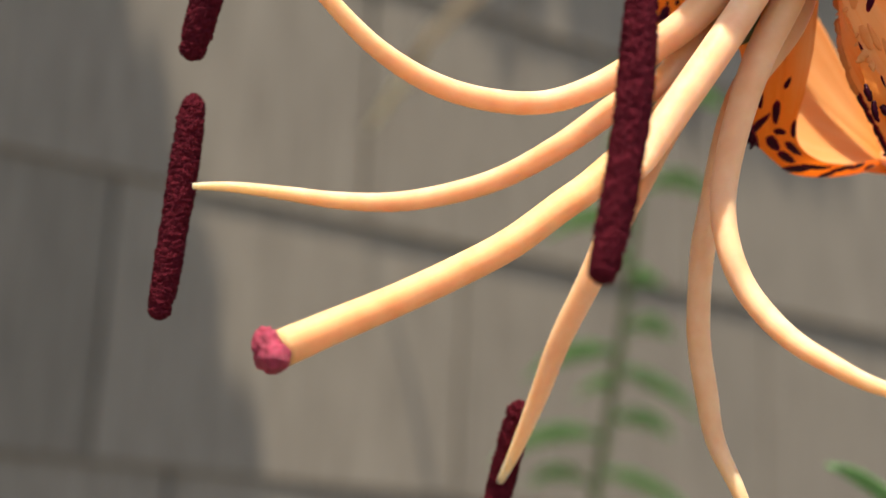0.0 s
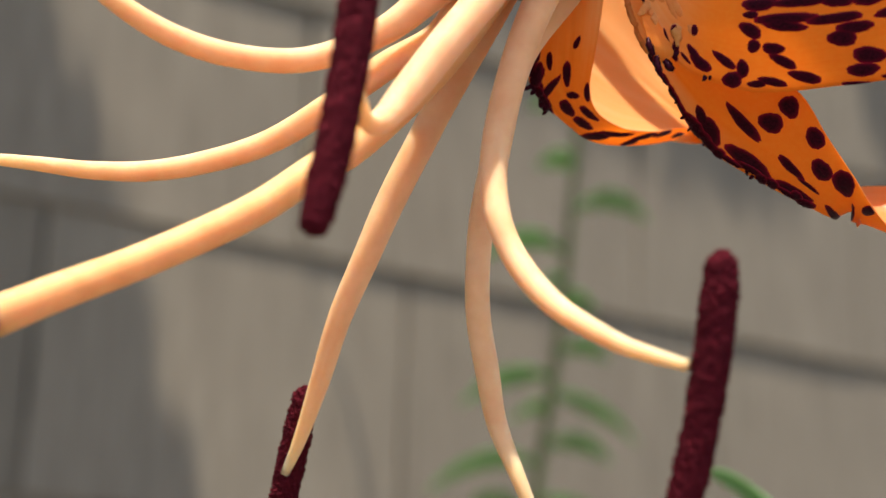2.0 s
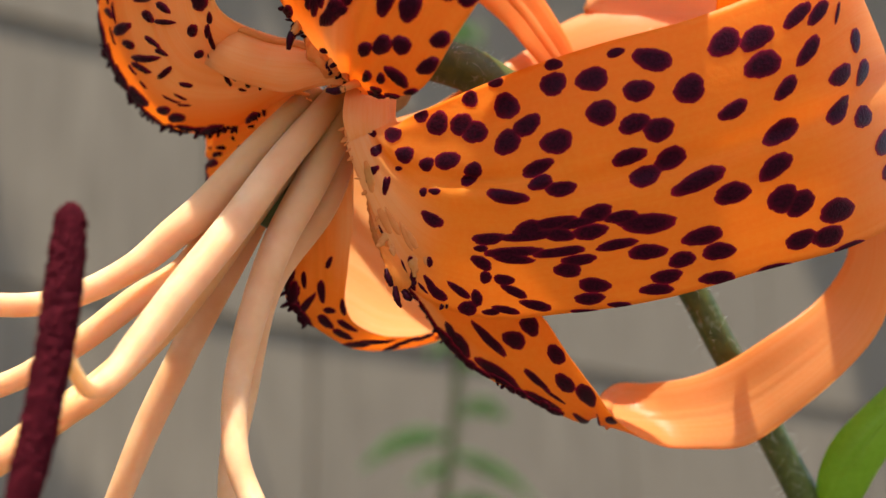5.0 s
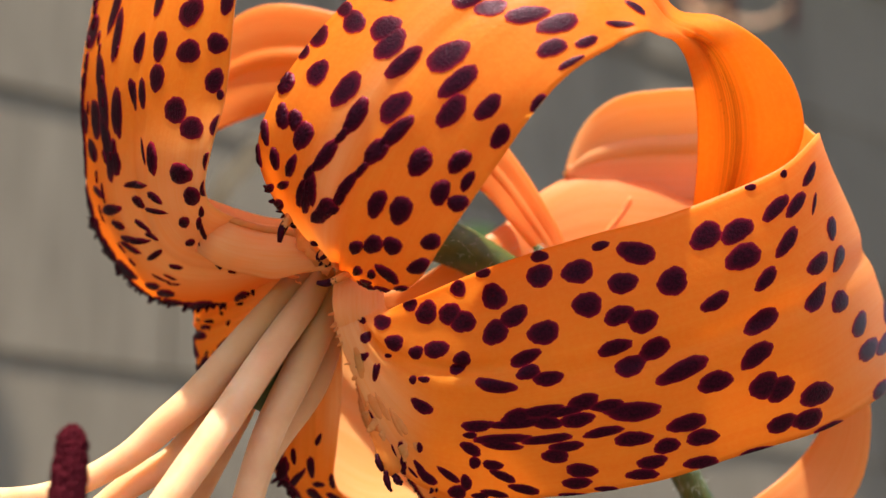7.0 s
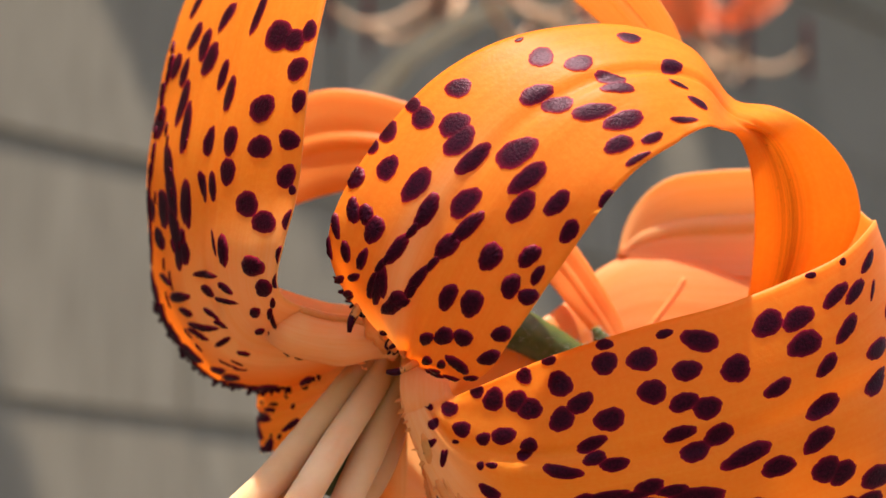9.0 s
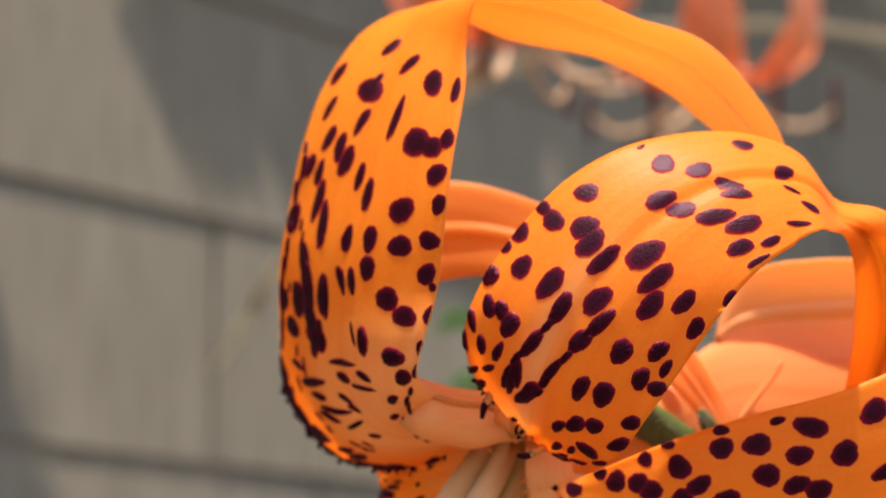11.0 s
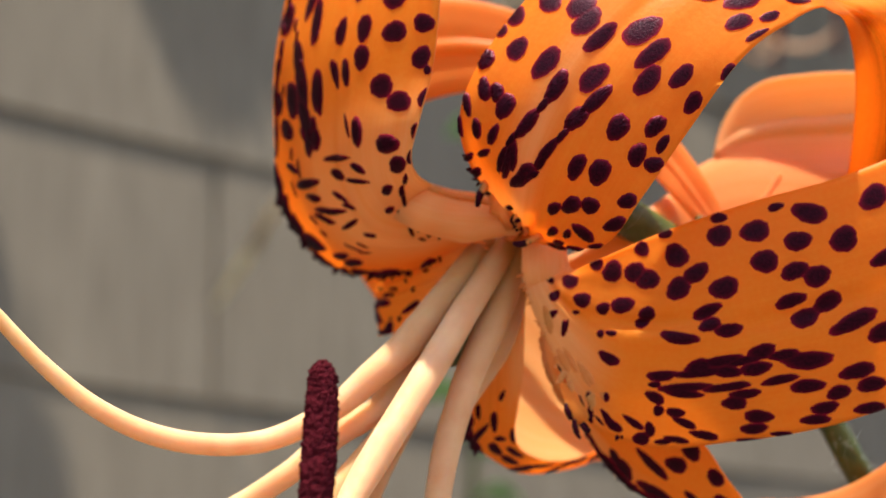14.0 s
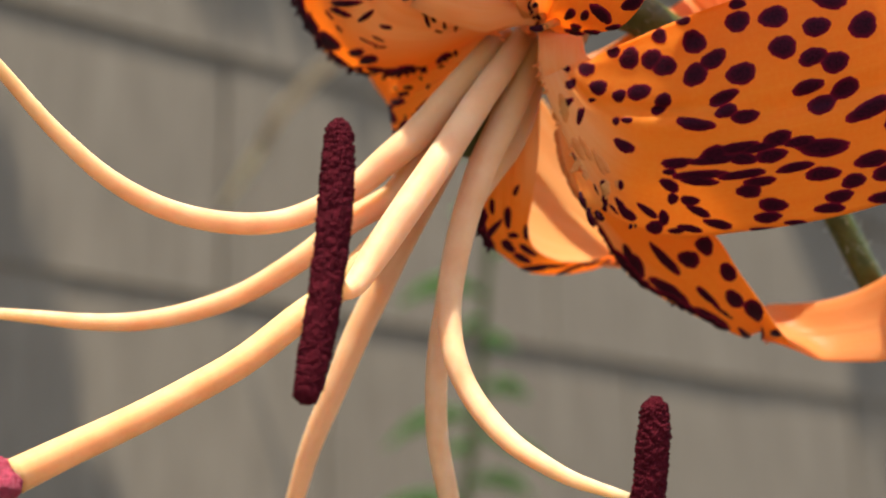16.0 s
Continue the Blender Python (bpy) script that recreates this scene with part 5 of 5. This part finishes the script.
def blade():
    root = tilt_root("grass_blade", (0, 0, 0), "drooping grass blade with a dry straw-coloured tip", "grass")
    pts = [(-80.5, 500, 0.4), (-67.6, 490, 20.1), (-36.7, 480, 44.7), (10, 470, 90), (130, 460, 112), (270, 430, 60), (290, 240, -520), (290, 190, -970)]
    mesh_part("blade", Petal(ribbon_rows(pts, [2.6, 3, 3.2, 3.4, 3.4, 3.2, 2.6, 2.0], (0.7, 0.2, -0.7)), 1, groove=0.3, wave=0.1, seed=3).mesh(0.3), M_BLADE, root)
    mesh_part("dry_tip", Petal(ribbon_rows([(-96.8, 505, -23.3), tuple((np.array((-96.8, 505, -23.3)) + np.array((-80.5, 500, 0.4))) / 2), (-80.5, 500, 0.4)], [0.6, 2.2, 2.6], (0.7, 0.2, -0.7)), 1, groove=0.2, wave=0.1, seed=4).mesh(0.3), M_STRAW, root, "dry straw-coloured tip")


blade()

# ---- the wall behind: weathered shingles ----
WALL_D = 0.4507
EXPOSURE_H = 0.109
COURSE_Z = 0.097
wall = new("wall_north")
wall.matrix_world = Matrix(((0.8, -0.6, 0, -0.6 * WALL_D), (0.6, 0.8, 0, 0.8 * WALL_D), (0, 0, 1, 0), (0, 0, 0, 1)))
tagged(wall, "grey-brown weathered wooden shingle wall behind the flowers", "wall", kind="structure")


def box_bm(x0, x1, y0, y1, z0, z1):
    bm = bmesh.new()
    bmesh.ops.create_cube(bm, size=1)
    bm.transform(Matrix.LocRotScale(((x0 + x1) / 2, (y0 + y1) / 2, (z0 + z1) / 2), None, (x1 - x0, y1 - y0, z1 - z0)))
    return bm


part("sheathing", box_bm(-3.0, 3.6, 0.012, 0.20, -0.9, 2.4), M_BATTEN, wall, smooth=False)


def shingle_mesh(w, h, skew):
    """A tapered wooden shingle: thick at its lower end, worn corners."""
    t0, t1, c = 0.0048, 0.0018, 0.0008
    prof = [(0.0, -h * 0.0), (-t0 + c, 0.0), (-t0, c), (-t1, h), (0.0, h)]
    verts, faces = [], []
    for s in (-w / 2, w / 2):
        for y, z in prof:
            verts.append((s, y + 0.011, z + (skew * s if z < h / 2 else 0)))
    n = len(prof)
    for i in range(n):
        j = (i + 1) % n
        faces.append((i, j, n + j, n + i))
    faces.append(tuple(range(n - 1, -1, -1)))
    faces.append(tuple(range(n, 2 * n)))
    return from_arrays("shingle", verts, faces)


JOINTS = {0: (0.2748, 0.4592), 1: (0.220, 0.405)}
rng = random.Random(7)
far_verts, far_faces = [], []
for row in range(-8, 21):
    z = COURSE_Z + (row - 1) * EXPOSURE_H
    xs = list(JOINTS.get(row, ()))
    if not xs:
        xs = [0.2 + rng.uniform(0, 0.15)]
    while xs[0] > -2.75:
        xs.insert(0, xs[0] - rng.uniform(0.14, 0.20))
    while xs[-1] < 3.35:
        xs.append(xs[-1] + rng.uniform(0.14, 0.20))
    for x0, x1 in zip(xs, xs[1:]):
        me = shingle_mesh(x1 - x0 - 0.0022, EXPOSURE_H * 1.25, rng.uniform(-0.012, 0.012))
        at = ((x0 + x1) / 2, -rng.uniform(0, 0.0015), z)
        if -3 <= row < 7 and x1 > -0.6 and x0 < 1.3:
            ob = mesh_part("shingle", me, M_SHINGLE, wall, smooth=False)
            ob.location = at
        else:
            o = len(far_verts)
            far_verts += [tuple(v.co + Vector(at)) for v in me.vertices]
            far_faces += [tuple(o + q for q in p.vertices) for p in me.polygons]
            bpy.data.meshes.remove(me)
rest = mesh_part("shingles_beyond", from_arrays("shingles_beyond", far_verts, far_faces), M_SHINGLE, wall, smooth=False)
rest["kind"] = "stuff"


def unseen_shade_shrub(trunk_line, inside, s_range, z_range, k_range, count, seed):
    """An unseen leafy bough added high above to shade part of the wall: inside(s, z) says which."""
    root = new("shrub")
    root.matrix_world = wall.matrix_world.copy()
    tagged(root, "unseen leafy bough added to shade the wall", "shrub", "shrubs by the wall")
    mesh_part("trunk", tube_mesh("trunk", trunk_line, (16, 14, 11, 9, 6, 2.5), n=60, sides=12, rough=0.3), M_BARK, root, "brown woody trunk and limb of the added shade bough")
    toward = wall.matrix_world.to_3x3().transposed() @ sun_from
    rng = np.random.default_rng(seed)
    verts, faces = [], []
    while len(faces) < 6 * count:
        s, z, k = rng.uniform(*s_range), rng.uniform(*z_range), rng.uniform(*k_range)
        if not inside(s, z):
            continue
        c = np.array((s + toward.x * k, toward.y * k, z + toward.z * k)) * 1000
        d = rng.normal(size=3) * (1, 0.5, 0.4)
        d /= np.linalg.norm(d)
        e = np.cross(d, (rng.normal() * 0.3, 0.3 + rng.normal() * 0.3, 1.0))
        e /= np.linalg.norm(e)
        ln, w = rng.uniform(13, 20), rng.uniform(5, 8)
        up = np.cross(d, e)
        o = len(verts)
        for t, q in ((-1, 0.0), (-0.35, 0.9), (0.3, 0.8), (1, 0.0)):
            mid = c + d * ln * t + up * 2.5 * (1 - t * t)
            verts += [mid - e * w * q, mid + up * -1.2, mid + e * w * q]
        for r in range(3):
            a = o + r * 3
            faces += [(a, a + 1, a + 4, a + 3), (a + 1, a + 2, a + 5, a + 4)]
    crown = mesh_part("crown", from_arrays("crown", np.array(verts) * MM, faces), M_FERN, root, "dense green leaves added to shade the wall")
    crown["kind"] = "stuff"


# Three boughs out of view, added only to cast the wall's shade.
unseen_shade_shrub([(-560, -260, -875), (-540, -255, -400), (-500, -250, 100), (-400, -230, 330), (-300, -180, 470), (-60, -130, 540)],
                  lambda s, z: s < 0.138 - (z - 0.097) * 0.36, (-0.30, 0.2), (-0.10, 0.21), (0.52, 0.62), 1300, 12)
unseen_shade_shrub([(1500, -260, -875), (1490, -255, -300), (1450, -250, 300), (1300, -230, 600), (1000, -180, 760), (650, -130, 820)],
                  lambda s, z: s > 0.614 - (z - 0.196) * 0.5, (0.44, 1.1), (0.02, 0.50), (0.52, 0.62), 2300, 14)
unseen_shade_shrub([(1650, -240, -875), (1640, -235, -300), (1600, -220, 400), (1250, -180, 950), (670, -130, 990), (200, -130, 880)],
                  lambda s, z: z > 0.272 - (s - 0.187) * 0.2 and s > 0.205 - (z - 0.235) * 0.4, (0.14, 0.50), (0.20, 0.42), (0.52, 0.62), 360, 16)

# ---- ground ----
gbm = bmesh.new()
bmesh.ops.create_grid(gbm, x_segments=60, y_segments=60, size=40)
for v in gbm.verts:
    v.co.z = -0.85 + 0.01 * noise.noise(v.co * 2.0)
ground = part("ground", gbm, M_SOIL, None)
tagged(ground, "dry brown bare garden soil below the flowers", "ground", kind="structure")
